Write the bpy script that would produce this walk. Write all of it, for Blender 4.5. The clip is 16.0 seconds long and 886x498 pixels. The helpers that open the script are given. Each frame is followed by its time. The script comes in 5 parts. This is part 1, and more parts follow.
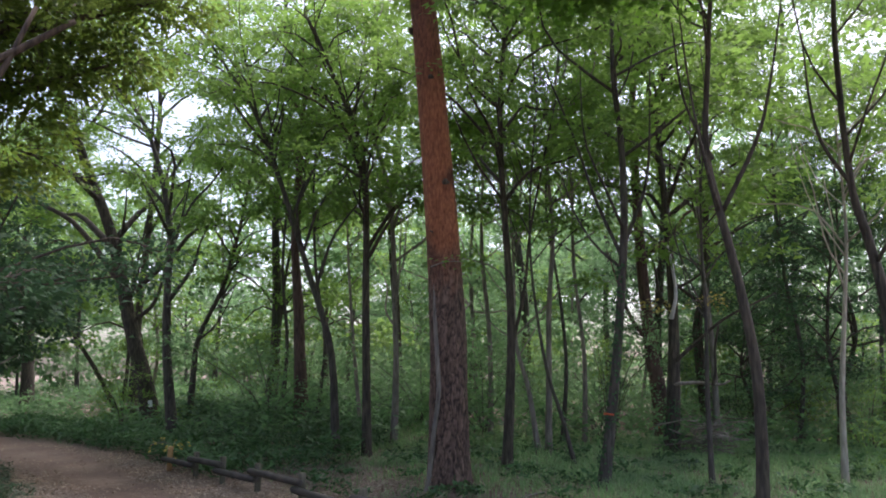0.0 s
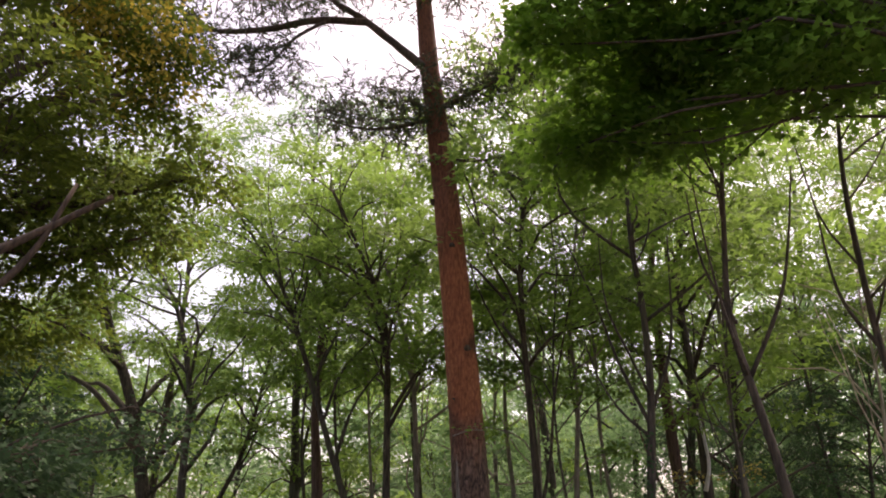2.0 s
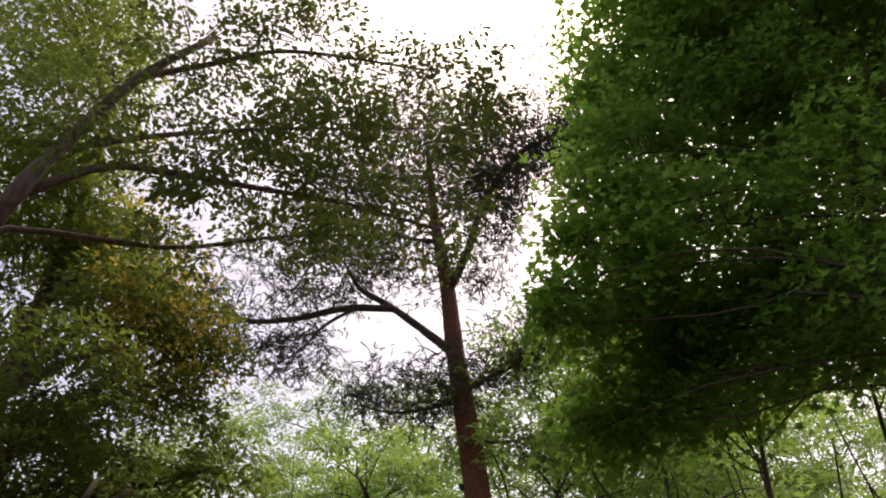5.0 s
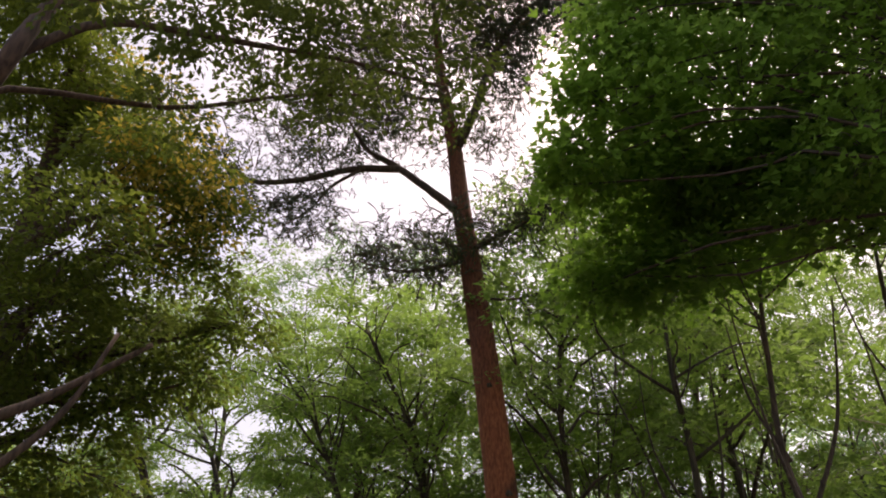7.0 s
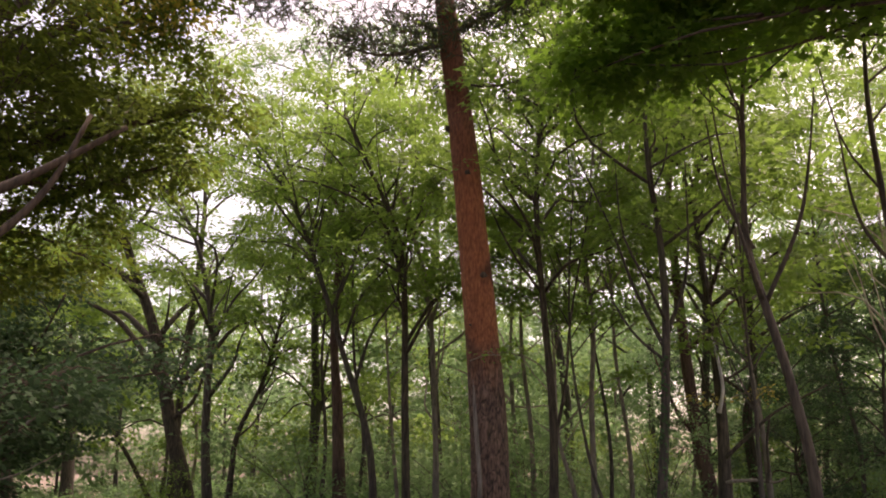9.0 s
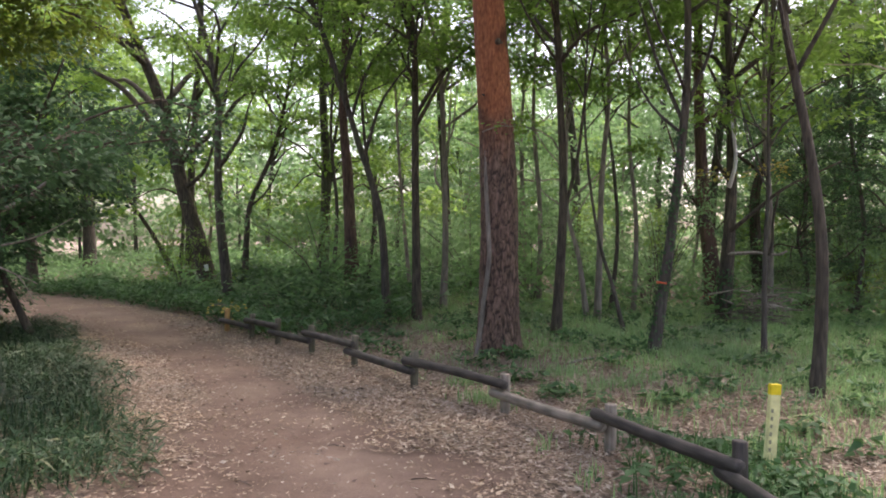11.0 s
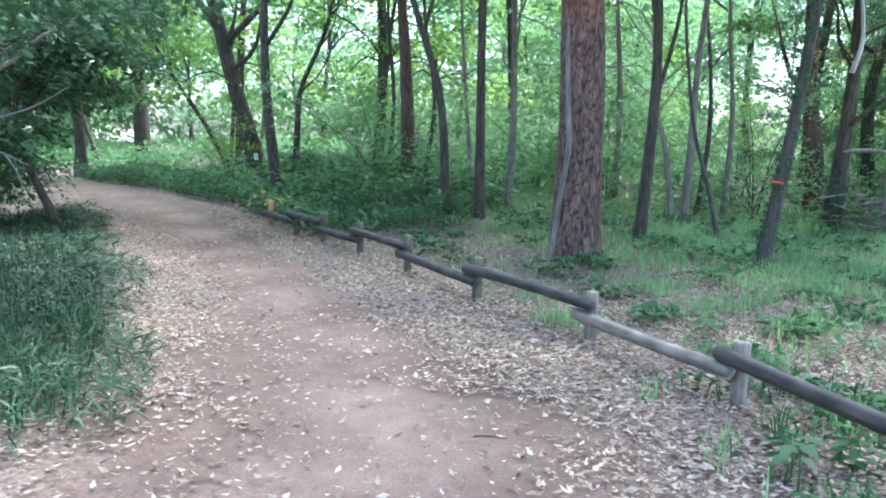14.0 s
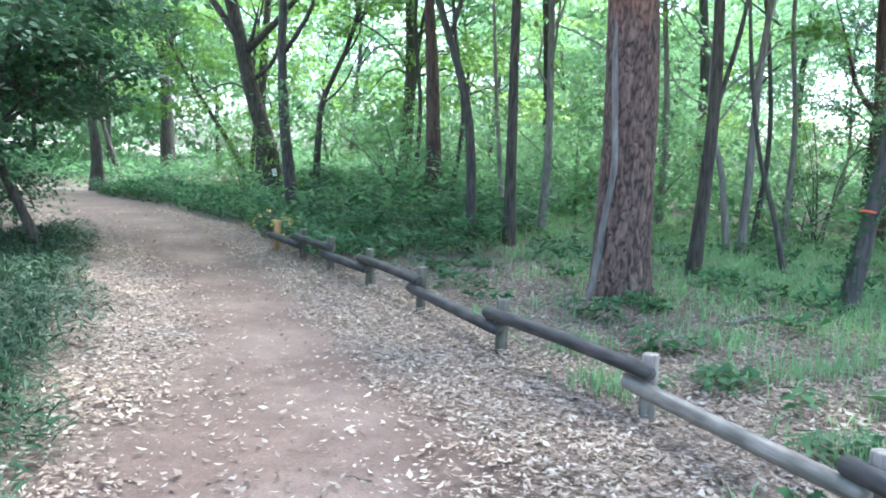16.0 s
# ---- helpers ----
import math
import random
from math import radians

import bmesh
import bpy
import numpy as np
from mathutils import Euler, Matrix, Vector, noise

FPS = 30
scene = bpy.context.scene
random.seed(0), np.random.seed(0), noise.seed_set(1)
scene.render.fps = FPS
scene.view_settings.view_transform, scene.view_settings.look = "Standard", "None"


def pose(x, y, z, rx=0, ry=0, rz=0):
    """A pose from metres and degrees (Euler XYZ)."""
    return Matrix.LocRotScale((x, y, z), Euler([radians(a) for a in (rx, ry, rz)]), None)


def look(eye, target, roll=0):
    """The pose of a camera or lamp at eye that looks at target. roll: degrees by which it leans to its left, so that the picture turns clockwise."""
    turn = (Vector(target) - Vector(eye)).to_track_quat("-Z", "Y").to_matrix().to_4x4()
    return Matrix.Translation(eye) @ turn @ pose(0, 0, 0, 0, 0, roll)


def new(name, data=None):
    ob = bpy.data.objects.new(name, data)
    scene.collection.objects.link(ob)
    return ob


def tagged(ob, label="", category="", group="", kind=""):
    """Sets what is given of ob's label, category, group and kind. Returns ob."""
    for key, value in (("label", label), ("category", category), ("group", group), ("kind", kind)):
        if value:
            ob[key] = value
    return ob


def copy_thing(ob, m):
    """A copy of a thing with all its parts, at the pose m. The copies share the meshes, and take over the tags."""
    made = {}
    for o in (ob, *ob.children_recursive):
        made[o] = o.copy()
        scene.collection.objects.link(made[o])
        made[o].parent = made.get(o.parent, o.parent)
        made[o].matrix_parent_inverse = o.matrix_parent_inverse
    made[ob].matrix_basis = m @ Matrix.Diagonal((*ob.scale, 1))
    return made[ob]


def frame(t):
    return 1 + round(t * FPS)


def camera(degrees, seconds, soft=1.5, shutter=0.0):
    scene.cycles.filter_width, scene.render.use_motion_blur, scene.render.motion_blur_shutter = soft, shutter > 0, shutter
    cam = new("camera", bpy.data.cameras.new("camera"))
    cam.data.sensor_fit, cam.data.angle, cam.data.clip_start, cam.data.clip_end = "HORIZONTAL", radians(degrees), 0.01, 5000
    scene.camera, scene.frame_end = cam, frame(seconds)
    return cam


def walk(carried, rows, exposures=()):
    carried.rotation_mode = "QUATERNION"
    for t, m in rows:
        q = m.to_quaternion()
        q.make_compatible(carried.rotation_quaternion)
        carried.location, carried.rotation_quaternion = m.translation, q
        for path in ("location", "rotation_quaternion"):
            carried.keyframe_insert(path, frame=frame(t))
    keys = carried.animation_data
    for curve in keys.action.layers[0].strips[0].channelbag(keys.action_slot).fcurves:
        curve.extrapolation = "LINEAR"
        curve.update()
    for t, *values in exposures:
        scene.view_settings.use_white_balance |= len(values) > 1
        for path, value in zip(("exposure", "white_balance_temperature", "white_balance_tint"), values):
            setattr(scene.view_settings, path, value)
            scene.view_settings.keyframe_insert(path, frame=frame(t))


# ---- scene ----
cam = camera(58.2, 16.0, soft=1.9)
PATH = [
    (0, pose(1.620, -0.170, 1.840, 98.93, 0.04, 8.90)),
    (0.5, pose(1.620, -0.170, 1.840, 102.72, -0.10, 9.26)),
    (1, pose(1.620, -0.170, 1.840, 105.63, -0.30, 9.18)),
    (1.5, pose(1.620, -0.170, 1.840, 108.16, -0.07, 10.04)),
    (2, pose(1.620, -0.170, 1.840, 110.86, 0.05, 10.51)),
    (2.5, pose(1.620, -0.170, 1.840, 114.63, 0.44, 10.88)),
    (3, pose(1.620, -0.170, 1.840, 118.16, 0.76, 12.16)),
    (3.5, pose(1.620, -0.170, 1.840, 121.71, 1.00, 12.45)),
    (4, pose(1.620, -0.170, 1.840, 125.62, 0.97, 12.80)),
    (4.2, pose(1.620, -0.170, 1.840, 126.89, 0.77, 13.13)),
    (5.25, pose(1.620, -0.170, 1.840, 131.30, 0.50, 12.89)),
    (6.3, pose(1.620, -0.170, 1.840, 127.90, 0.22, 12.65)),
    (6.5, pose(1.620, -0.170, 1.840, 126.20, 0.27, 12.86)),
    (7, pose(1.620, -0.170, 1.840, 120.91, 0.32, 13.45)),
    (7.5, pose(1.620, -0.170, 1.840, 116.59, 0.48, 13.34)),
    (8, pose(1.620, -0.170, 1.840, 112.60, 0.62, 12.87)),
    (8.5, pose(1.620, -0.170, 1.840, 109.19, 0.40, 12.29)),
    (9, pose(1.620, -0.170, 1.840, 105.65, 0.19, 11.75)),
    (9.5, pose(1.620, -0.170, 1.840, 102.03, -0.29, 11.57)),
    (10, pose(1.620, -0.170, 1.840, 97.71, -0.35, 11.37)),
    (10.2, pose(1.620, -0.150, 1.840, 95.82, -0.18, 11.59)),
    (11.25, pose(1.470, 0.130, 1.790, 87.95, -0.77, 12.60)),
    (12.3, pose(1.235, 0.580, 1.729, 83.68, -1.36, 13.62)),
    (12.5, pose(1.224, 0.690, 1.727, 83.17, -1.23, 13.62)),
    (13, pose(1.214, 0.986, 1.711, 82.71, -2.38, 14.23)),
    (13.5, pose(1.133, 1.365, 1.672, 81.80, -2.52, 15.59)),
    (14, pose(1.042, 1.714, 1.679, 82.00, -1.62, 16.62)),
    (14.5, pose(0.970, 2.074, 1.672, 82.27, -1.43, 19.13)),
    (15, pose(0.867, 2.438, 1.635, 81.62, -1.35, 21.05)),
    (15.5, pose(0.780, 2.803, 1.638, 82.64, -1.64, 20.08)),
    (16, pose(0.722, 3.234, 1.640, 83.24, -2.36, 19.08)),
]
walk(cam, PATH, [(0, 1.3, 6150, 20), (0.5, 1.2, 6750, 28), (1, 1.15, 7100, 30), (2, 1.05, 7650, 29), (4, 0.55, 7500, 24), (6.5, 0.55, 7500, 23), (8, 0.9, 8400, 30), (10, 1.37, 8150, 31), (12.3, 2.4, 5250, 10), (16, 3.0, 5200, 7)])

# ---- world and light ----
SUN_UP, SUN_TURN = radians(62), radians(20)
world = bpy.data.worlds.new("sky")
world.use_nodes = True
scene.world = world
wn, wl = world.node_tree.nodes, world.node_tree.links
sky_tex = wn.new("ShaderNodeTexSky")
sky_tex.sky_type, sky_tex.sun_disc = "NISHITA", False
sky_tex.sun_elevation, sky_tex.sun_rotation, sky_tex.dust_density = SUN_UP, SUN_TURN, 4.0
overcast = wn.new("ShaderNodeHueSaturation")
overcast.inputs["Saturation"].default_value = 0.8
wl.new(sky_tex.outputs[0], overcast.inputs["Color"])
wl.new(overcast.outputs[0], wn["Background"].inputs["Color"])
wn["Background"].inputs["Strength"].default_value = 0.15
sun = new("sun", bpy.data.lights.new("sun", "SUN"))
sun.data.energy, sun.data.angle, sun.data.color = 2.9, radians(40), (1.0, 0.95, 0.86)
sun.matrix_world = look((0, 0, 40), (0 - 40 * math.sin(SUN_TURN) / math.tan(SUN_UP), 0 - 40 * math.cos(SUN_TURN) / math.tan(SUN_UP), 0))


# ---- materials ----
def shader(name):
    m = bpy.data.materials.new(name)
    m.use_nodes = True
    return m, m.node_tree.nodes, m.node_tree.links, m.node_tree.nodes["Principled BSDF"]


def ramp(nodes, links, source, stops):
    r = nodes.new("ShaderNodeValToRGB")
    while len(r.color_ramp.elements) < len(stops):
        r.color_ramp.elements.new(0.5)
    for e, (p, c) in zip(r.color_ramp.elements, stops):
        e.position, e.color = p, (*c, 1)
    links.new(source, r.inputs[0])
    return r.outputs[0]


def texture(nodes, links, kind, scale, stretch=(1, 1, 1), detail=4.0, offset=(0, 0, 0)):
    co, mp = nodes.new("ShaderNodeTexCoord"), nodes.new("ShaderNodeMapping")
    mp.inputs["Scale"].default_value, mp.inputs["Location"].default_value = stretch, offset
    links.new(co.outputs["Object"], mp.inputs[0])
    tx = nodes.new("ShaderNodeTexNoise" if kind == "noise" else "ShaderNodeTexVoronoi")
    tx.inputs["Scale"].default_value = scale
    if kind == "noise":
        tx.inputs["Detail"].default_value = detail
    links.new(mp.outputs[0], tx.inputs["Vector"])
    return tx.outputs["Fac" if kind == "noise" else "Distance"]


def mix(nodes, links, fac, a, b, kind="MIX"):
    n = nodes.new("ShaderNodeMix")
    n.data_type, n.blend_type = "RGBA", kind
    for socket, value in ((n.inputs[0], fac), (n.inputs[6], a), (n.inputs[7], b)):
        if isinstance(value, (int, float)):
            socket.default_value = value
        elif isinstance(value, tuple):
            socket.default_value = (*value, 1)
        else:
            links.new(value, socket)
    return n.outputs[2]


def bump(nodes, links, bsdf, height, strength, distance):
    b = nodes.new("ShaderNodeBump")
    b.inputs["Strength"].default_value, b.inputs["Distance"].default_value = strength, distance
    links.new(height, b.inputs["Height"])
    links.new(b.outputs[0], bsdf.inputs["Normal"])


def leaf_material(name, dark, light, through_leaf, rare=None, share=0.5, rough=0.55, rare_from=0.88):
    """Thin leaves: reflection and light let through, with each leaf a little different."""
    m, n, l, p = shader(name)
    geo = n.new("ShaderNodeNewGeometry")
    stops = [(0.0, dark), (min(0.8, rare_from - 0.02), light)] + ([(rare_from, light), (1.0, rare)] if rare else [])
    tone = ramp(n, l, geo.outputs["Random Per Island"], stops)
    wide = texture(n, l, "noise", 0.5, detail=2)
    patch = ramp(n, l, wide, [(0.3, (0.55, 0.6, 0.6)), (0.7, (1.45, 1.38, 1.05))])
    tone = mix(n, l, 1.0, tone, patch, "MULTIPLY")
    l.new(tone, p.inputs["Base Color"])
    p.inputs["Roughness"].default_value = rough
    p.inputs["Specular IOR Level"].default_value = 0.35
    tr = n.new("ShaderNodeBsdfTranslucent")
    l.new(mix(n, l, 0.5, tone, through_leaf), tr.inputs["Color"])
    ms = n.new("ShaderNodeMixShader")
    ms.inputs[0].default_value = share
    l.new(p.outputs[0], ms.inputs[1])
    l.new(tr.outputs[0], ms.inputs[2])
    l.new(ms.outputs[0], n["Material Output"].inputs["Surface"])
    return m


def bark_material(name, dark, light, moss=None, ridge=1.0):
    m, n, l, p = shader(name)
    fine = texture(n, l, "noise", 26, (1, 1, 0.16), 6)
    wide = texture(n, l, "noise", 2.2, (1, 1, 0.5), 3)
    tone = ramp(n, l, fine, [(0.32, dark), (0.68, light)])
    if moss:
        tone = mix(n, l, ramp(n, l, wide, [(0.5, (0, 0, 0)), (0.72, (0.7, 0.7, 0.7))]), tone, moss)
    tone = mix(n, l, 1.0, tone, ramp(n, l, wide, [(0.3, (0.7, 0.7, 0.72)), (0.7, (1.15, 1.12, 1.08))]), "MULTIPLY")
    l.new(tone, p.inputs["Base Color"])
    p.inputs["Roughness"].default_value = 0.9
    bump(n, l, p, fine, 0.7 * ridge, 0.03)
    return m


LEAF_MID = leaf_material("fresh_green_leaves", (0.036, 0.09, 0.02), (0.10, 0.195, 0.044), (0.36, 0.56, 0.12), share=0.58)
LEAF_DARK = leaf_material("deep_green_leaves", (0.042, 0.105, 0.02), (0.095, 0.20, 0.035), (0.33, 0.60, 0.08), share=0.64, rough=0.4)
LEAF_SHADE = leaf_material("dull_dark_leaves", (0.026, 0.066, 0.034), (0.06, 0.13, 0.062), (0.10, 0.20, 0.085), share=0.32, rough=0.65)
LEAF_ARCH = leaf_material("small_dark_olive_leaves", (0.03, 0.058, 0.014), (0.075, 0.12, 0.028), (0.16, 0.22, 0.04), share=0.42)
LEAF_OLIVE = leaf_material("olive_green_leaves", (0.045, 0.09, 0.018), (0.11, 0.165, 0.03), (0.27, 0.35, 0.055), share=0.55)
LEAF_YELLOW = leaf_material("golden_leaves", (0.11, 0.115, 0.025), (0.34, 0.28, 0.05), (0.62, 0.52, 0.09), rare=(0.48, 0.36, 0.05), share=0.58)
LEAF_FAR = leaf_material("far_woodland_leaves", (0.036, 0.085, 0.036), (0.095, 0.20, 0.095), (0.35, 0.56, 0.25), share=0.58)
# darker than LEAF_FAR: shade on the wood floor is put into this colour
LEAF_UNDER = leaf_material("shaded_undergrowth_leaves", (0.03, 0.08, 0.038), (0.09, 0.19, 0.08), (0.27, 0.47, 0.2), share=0.5)
LEAF_HERB = leaf_material("herb_leaves", (0.026, 0.078, 0.032), (0.062, 0.145, 0.058), (0.11, 0.23, 0.075), share=0.28)
NEEDLE = leaf_material("pine_needles", (0.02, 0.04, 0.022), (0.05, 0.075, 0.035), (0.08, 0.10, 0.04), rare=(0.16, 0.09, 0.045), share=0.15)
GRASS = leaf_material("grass_blades", (0.09, 0.185, 0.085), (0.23, 0.40, 0.19), (0.42, 0.62, 0.30), rare=(0.40, 0.42, 0.28), share=0.4)
SASA = leaf_material("dwarf_bamboo_blades", (0.009, 0.030, 0.015), (0.029, 0.071, 0.031), (0.045, 0.10, 0.034), rare=(0.13, 0.14, 0.09), share=0.2, rough=0.5)
DRY = leaf_material("dry_fallen_leaves", (0.11, 0.072, 0.058), (0.29, 0.22, 0.195), (0.26, 0.19, 0.17), rare=(0.43, 0.38, 0.365), share=0.1, rough=0.65, rare_from=0.62)
BARK_GREY = bark_material("grey_brown_bark", (0.035, 0.03, 0.026), (0.115, 0.10, 0.088), (0.05, 0.065, 0.038))
BARK_DARK = bark_material("dark_bark", (0.027, 0.022, 0.017), (0.105, 0.087, 0.068))
BARK_PALE = bark_material("pale_smooth_bark", (0.12, 0.105, 0.09), (0.26, 0.235, 0.205), ridge=0.3)
BARK_LIMB = bark_material("brown_limb_bark", (0.035, 0.026, 0.02), (0.115, 0.084, 0.062), ridge=0.5)
BARK_RED = bark_material("red_brown_peeling_bark", (0.055, 0.034, 0.028), (0.15, 0.095, 0.078))
BARK_WHITE = bark_material("white_smooth_bark", (0.28, 0.25, 0.21), (0.52, 0.47, 0.40), ridge=0.3)
BARE_WOOD = bark_material("bare_bleached_wood", (0.36, 0.35, 0.36), (0.6, 0.6, 0.62), ridge=0.4)


def pine_bark():
    """Grey-brown plates low down, thin orange bark higher up."""
    m, n, l, p = shader("pine_bark")
    co, sep = n.new("ShaderNodeTexCoord"), n.new("ShaderNodeSeparateXYZ")
    l.new(co.outputs["Object"], sep.inputs[0])
    wide = texture(n, l, "noise", 2.4, (1, 1, 0.5), 4)
    add = n.new("ShaderNodeMath")
    add.operation = "MULTIPLY_ADD"
    l.new(wide, add.inputs[0])
    add.inputs[1].default_value = 2.0
    l.new(sep.outputs[2], add.inputs[2])
    rng = n.new("ShaderNodeMapRange")
    rng.inputs["From Min"].default_value, rng.inputs["From Max"].default_value = 4.0, 4.9
    l.new(add.outputs[0], rng.inputs[0])
    fine = texture(n, l, "noise", 30, (1, 1, 0.4), 6)
    edge, shade = n.new("ShaderNodeAttribute"), n.new("ShaderNodeAttribute")
    edge.attribute_name, shade.attribute_name = "plate", "plate_tone"
    low = mix(n, l, edge.outputs["Fac"], (0.020, 0.013, 0.011), ramp(n, l, fine, [(0.3, (0.07, 0.044, 0.035)), (0.7, (0.20, 0.136, 0.108))]))
    low = mix(n, l, 1.0, low, ramp(n, l, shade.outputs["Fac"], [(0.0, (0.8, 0.76, 0.74)), (1.0, (1.18, 1.14, 1.1))]), "MULTIPLY")
    seam = ramp(n, l, edge.outputs["Fac"], [(0.0, (0.62, 0.55, 0.5)), (0.8, (1, 1, 1))])
    high = mix(n, l, 1.0, ramp(n, l, fine, [(0.3, (0.18, 0.058, 0.027)), (0.7, (0.36, 0.14, 0.066))]), seam, "MULTIPLY")
    patch = ramp(n, l, texture(n, l, "noise", 1.3, (1, 1, 1), 3, (3, 1, 7)), [(0.58, (1, 1, 1)), (0.70, (0.34, 0.34, 0.36))])
    high = mix(n, l, 1.0, high, patch, "MULTIPLY")
    # bark colour turns darker and bluer higher up the trunk
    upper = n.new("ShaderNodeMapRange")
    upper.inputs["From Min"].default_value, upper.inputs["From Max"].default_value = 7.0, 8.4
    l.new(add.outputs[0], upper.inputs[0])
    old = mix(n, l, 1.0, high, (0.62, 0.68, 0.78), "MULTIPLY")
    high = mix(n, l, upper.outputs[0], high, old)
    l.new(mix(n, l, rng.outputs[0], low, high), p.inputs["Base Color"])
    p.inputs["Roughness"].default_value = 0.92
    bump(n, l, p, fine, 0.6, 0.02)
    return m


PINE_BARK = pine_bark()


def log_material(name, dark, light):
    m, n, l, p = shader(name)
    grain = texture(n, l, "noise", 30, (0.12, 1, 1), 5)
    tone = ramp(n, l, grain, [(0.3, dark), (0.75, light)])
    stain = texture(n, l, "noise", 3, (1, 1, 1), 3)
    tone = mix(n, l, 1.0, tone, ramp(n, l, stain, [(0.35, (0.55, 0.57, 0.55)), (0.65, (1.15, 1.12, 1.1))]), "MULTIPLY")
    l.new(tone, p.inputs["Base Color"])
    p.inputs["Roughness"].default_value = 0.75
    bump(n, l, p, grain, 0.5, 0.01)
    return m


LOG_DARK = log_material("dark_treated_log", (0.026, 0.022, 0.02), (0.09, 0.076, 0.066))
LOG_PALE = log_material("weathered_grey_log", (0.14, 0.115, 0.092), (0.32, 0.28, 0.235))
LOG_POST = log_material("mossy_grey_post", (0.065, 0.06, 0.042), (0.19, 0.175, 0.125))
LOG_ORANGE = log_material("orange_weathered_wood", (0.30, 0.16, 0.06), (0.52, 0.33, 0.15))


def paint_material(name, colour, rough=0.5):
    m, n, l, p = shader(name)
    dirt = ramp(n, l, texture(n, l, "noise", 14, detail=4), [(0.35, tuple(c * 0.75 for c in colour)), (0.65, colour)])
    l.new(dirt, p.inputs["Base Color"])
    p.inputs["Roughness"].default_value = rough
    return m


SIGN_PALE = paint_material("pale_yellow_paint", (0.80, 0.76, 0.38))
SIGN_YELLOW = paint_material("bright_yellow_paint", (0.85, 0.66, 0.02))
SIGN_INK = paint_material("faded_lettering_paint", (0.28, 0.27, 0.17))
TAPE = paint_material("orange_red_tape", (0.6, 0.11, 0.04))
TAG_WHITE = paint_material("white_tag", (0.7, 0.72, 0.74))


def ground_material():
    m, n, l, p = shader("forest_ground")
    att = n.new("ShaderNodeAttribute")
    att.attribute_name = "trodden"
    fine = texture(n, l, "noise", 60, detail=6)
    mid = texture(n, l, "noise", 5, detail=5)
    wide = texture(n, l, "noise", 0.8, detail=4)
    worn = n.new("ShaderNodeAttribute")
    worn.attribute_name = "worn"
    dirt = ramp(n, l, mid, [(0.3, (0.104, 0.068, 0.050)), (0.52, (0.128, 0.085, 0.064)), (0.72, (0.155, 0.106, 0.082))])
    dust = ramp(n, l, mid, [(0.3, (0.168, 0.119, 0.092)), (0.7, (0.21, 0.155, 0.125))])
    dirt = mix(n, l, worn.outputs["Fac"], dirt, dust)
    dirt = mix(n, l, 1.0, dirt, ramp(n, l, fine, [(0.3, (0.76, 0.74, 0.72)), (0.65, (1.12, 1.1, 1.08))]), "MULTIPLY")
    dirt = mix(n, l, 1.0, dirt, ramp(n, l, wide, [(0.35, (0.84, 0.82, 0.8)), (0.65, (1.1, 1.08, 1.06))]), "MULTIPLY")
    crumbs = texture(n, l, "noise", 24, detail=3, offset=(3, 5, 0))
    soil = ramp(n, l, crumbs, [(0.34, (0.075, 0.055, 0.042)), (0.5, (0.16, 0.118, 0.09)), (0.66, (0.27, 0.21, 0.175))])
    soil = mix(n, l, 1.0, soil, ramp(n, l, fine, [(0.3, (0.6, 0.6, 0.6)), (0.7, (1.3, 1.25, 1.2))]), "MULTIPLY")
    soil = mix(n, l, 1.0, soil, ramp(n, l, wide, [(0.35, (0.8, 0.82, 0.78)), (0.65, (1.1, 1.08, 1.06))]), "MULTIPLY")
    l.new(mix(n, l, att.outputs["Fac"], soil, dirt), p.inputs["Base Color"])
    p.inputs["Roughness"].default_value = 0.95
    bump(n, l, p, fine, 0.5, 0.012)
    return m


GROUND = ground_material()


# ---- helpers for shapes ----
WOOD = "trees of the wood"


def smooth_step(a, b, v):
    v = np.clip((v - a) / (b - a), 0, 1)
    return v * v * (3 - 2 * v)


def ground_height(x, y):
    s = (x - 1.49) * 0.74 + (y - 6.93) * 0.67
    u = -(x - 1.49) * 0.67 + (y - 6.93) * 0.74
    z = 0.15 * smooth_step(0.3, 3.5, s) + 0.38 * smooth_step(8, 15, u) * smooth_step(0.3, 3, s)
    return z - 1.3 * smooth_step(11, 26, s) * (1 - smooth_step(9, 18, u))


TRAIL = np.array([(1.7, -14), (1.5, -6), (0.9, 0), (0.1, 4.4), (-0.7, 6.2), (-1.8, 7.8), (-3.7, 10.1), (-5.9, 12.4), (-9.4, 16.0), (-13.3, 18.9), (-19, 22), (-30, 26)])


def trail_distance(x, y):
    """Distance from the middle of the trail, and which side: positive on the fence side."""
    x, y = np.asarray(x, float), np.asarray(y, float)
    best, side = np.full(x.shape, 1e9), np.zeros(x.shape)
    for (ax, ay), (bx, by) in zip(TRAIL[:-1], TRAIL[1:]):
        dx, dy = bx - ax, by - ay
        k = np.clip(((x - ax) * dx + (y - ay) * dy) / (dx * dx + dy * dy), 0, 1)
        d = np.hypot(x - ax - k * dx, y - ay - k * dy)
        side = np.where(d < best, np.sign((x - ax) * dy - (y - ay) * dx), side)
        best = np.minimum(d, best)
    return best * side


def bare_width(y):
    """Half the width of the bare strip that feet keep clear of leaves."""
    return np.interp(y, [2, 4.5, 6, 7.5, 9, 12, 16, 20], [1.7, 1.5, 1.25, 0.85, 0.55, 0.55, 0.95, 1.3])


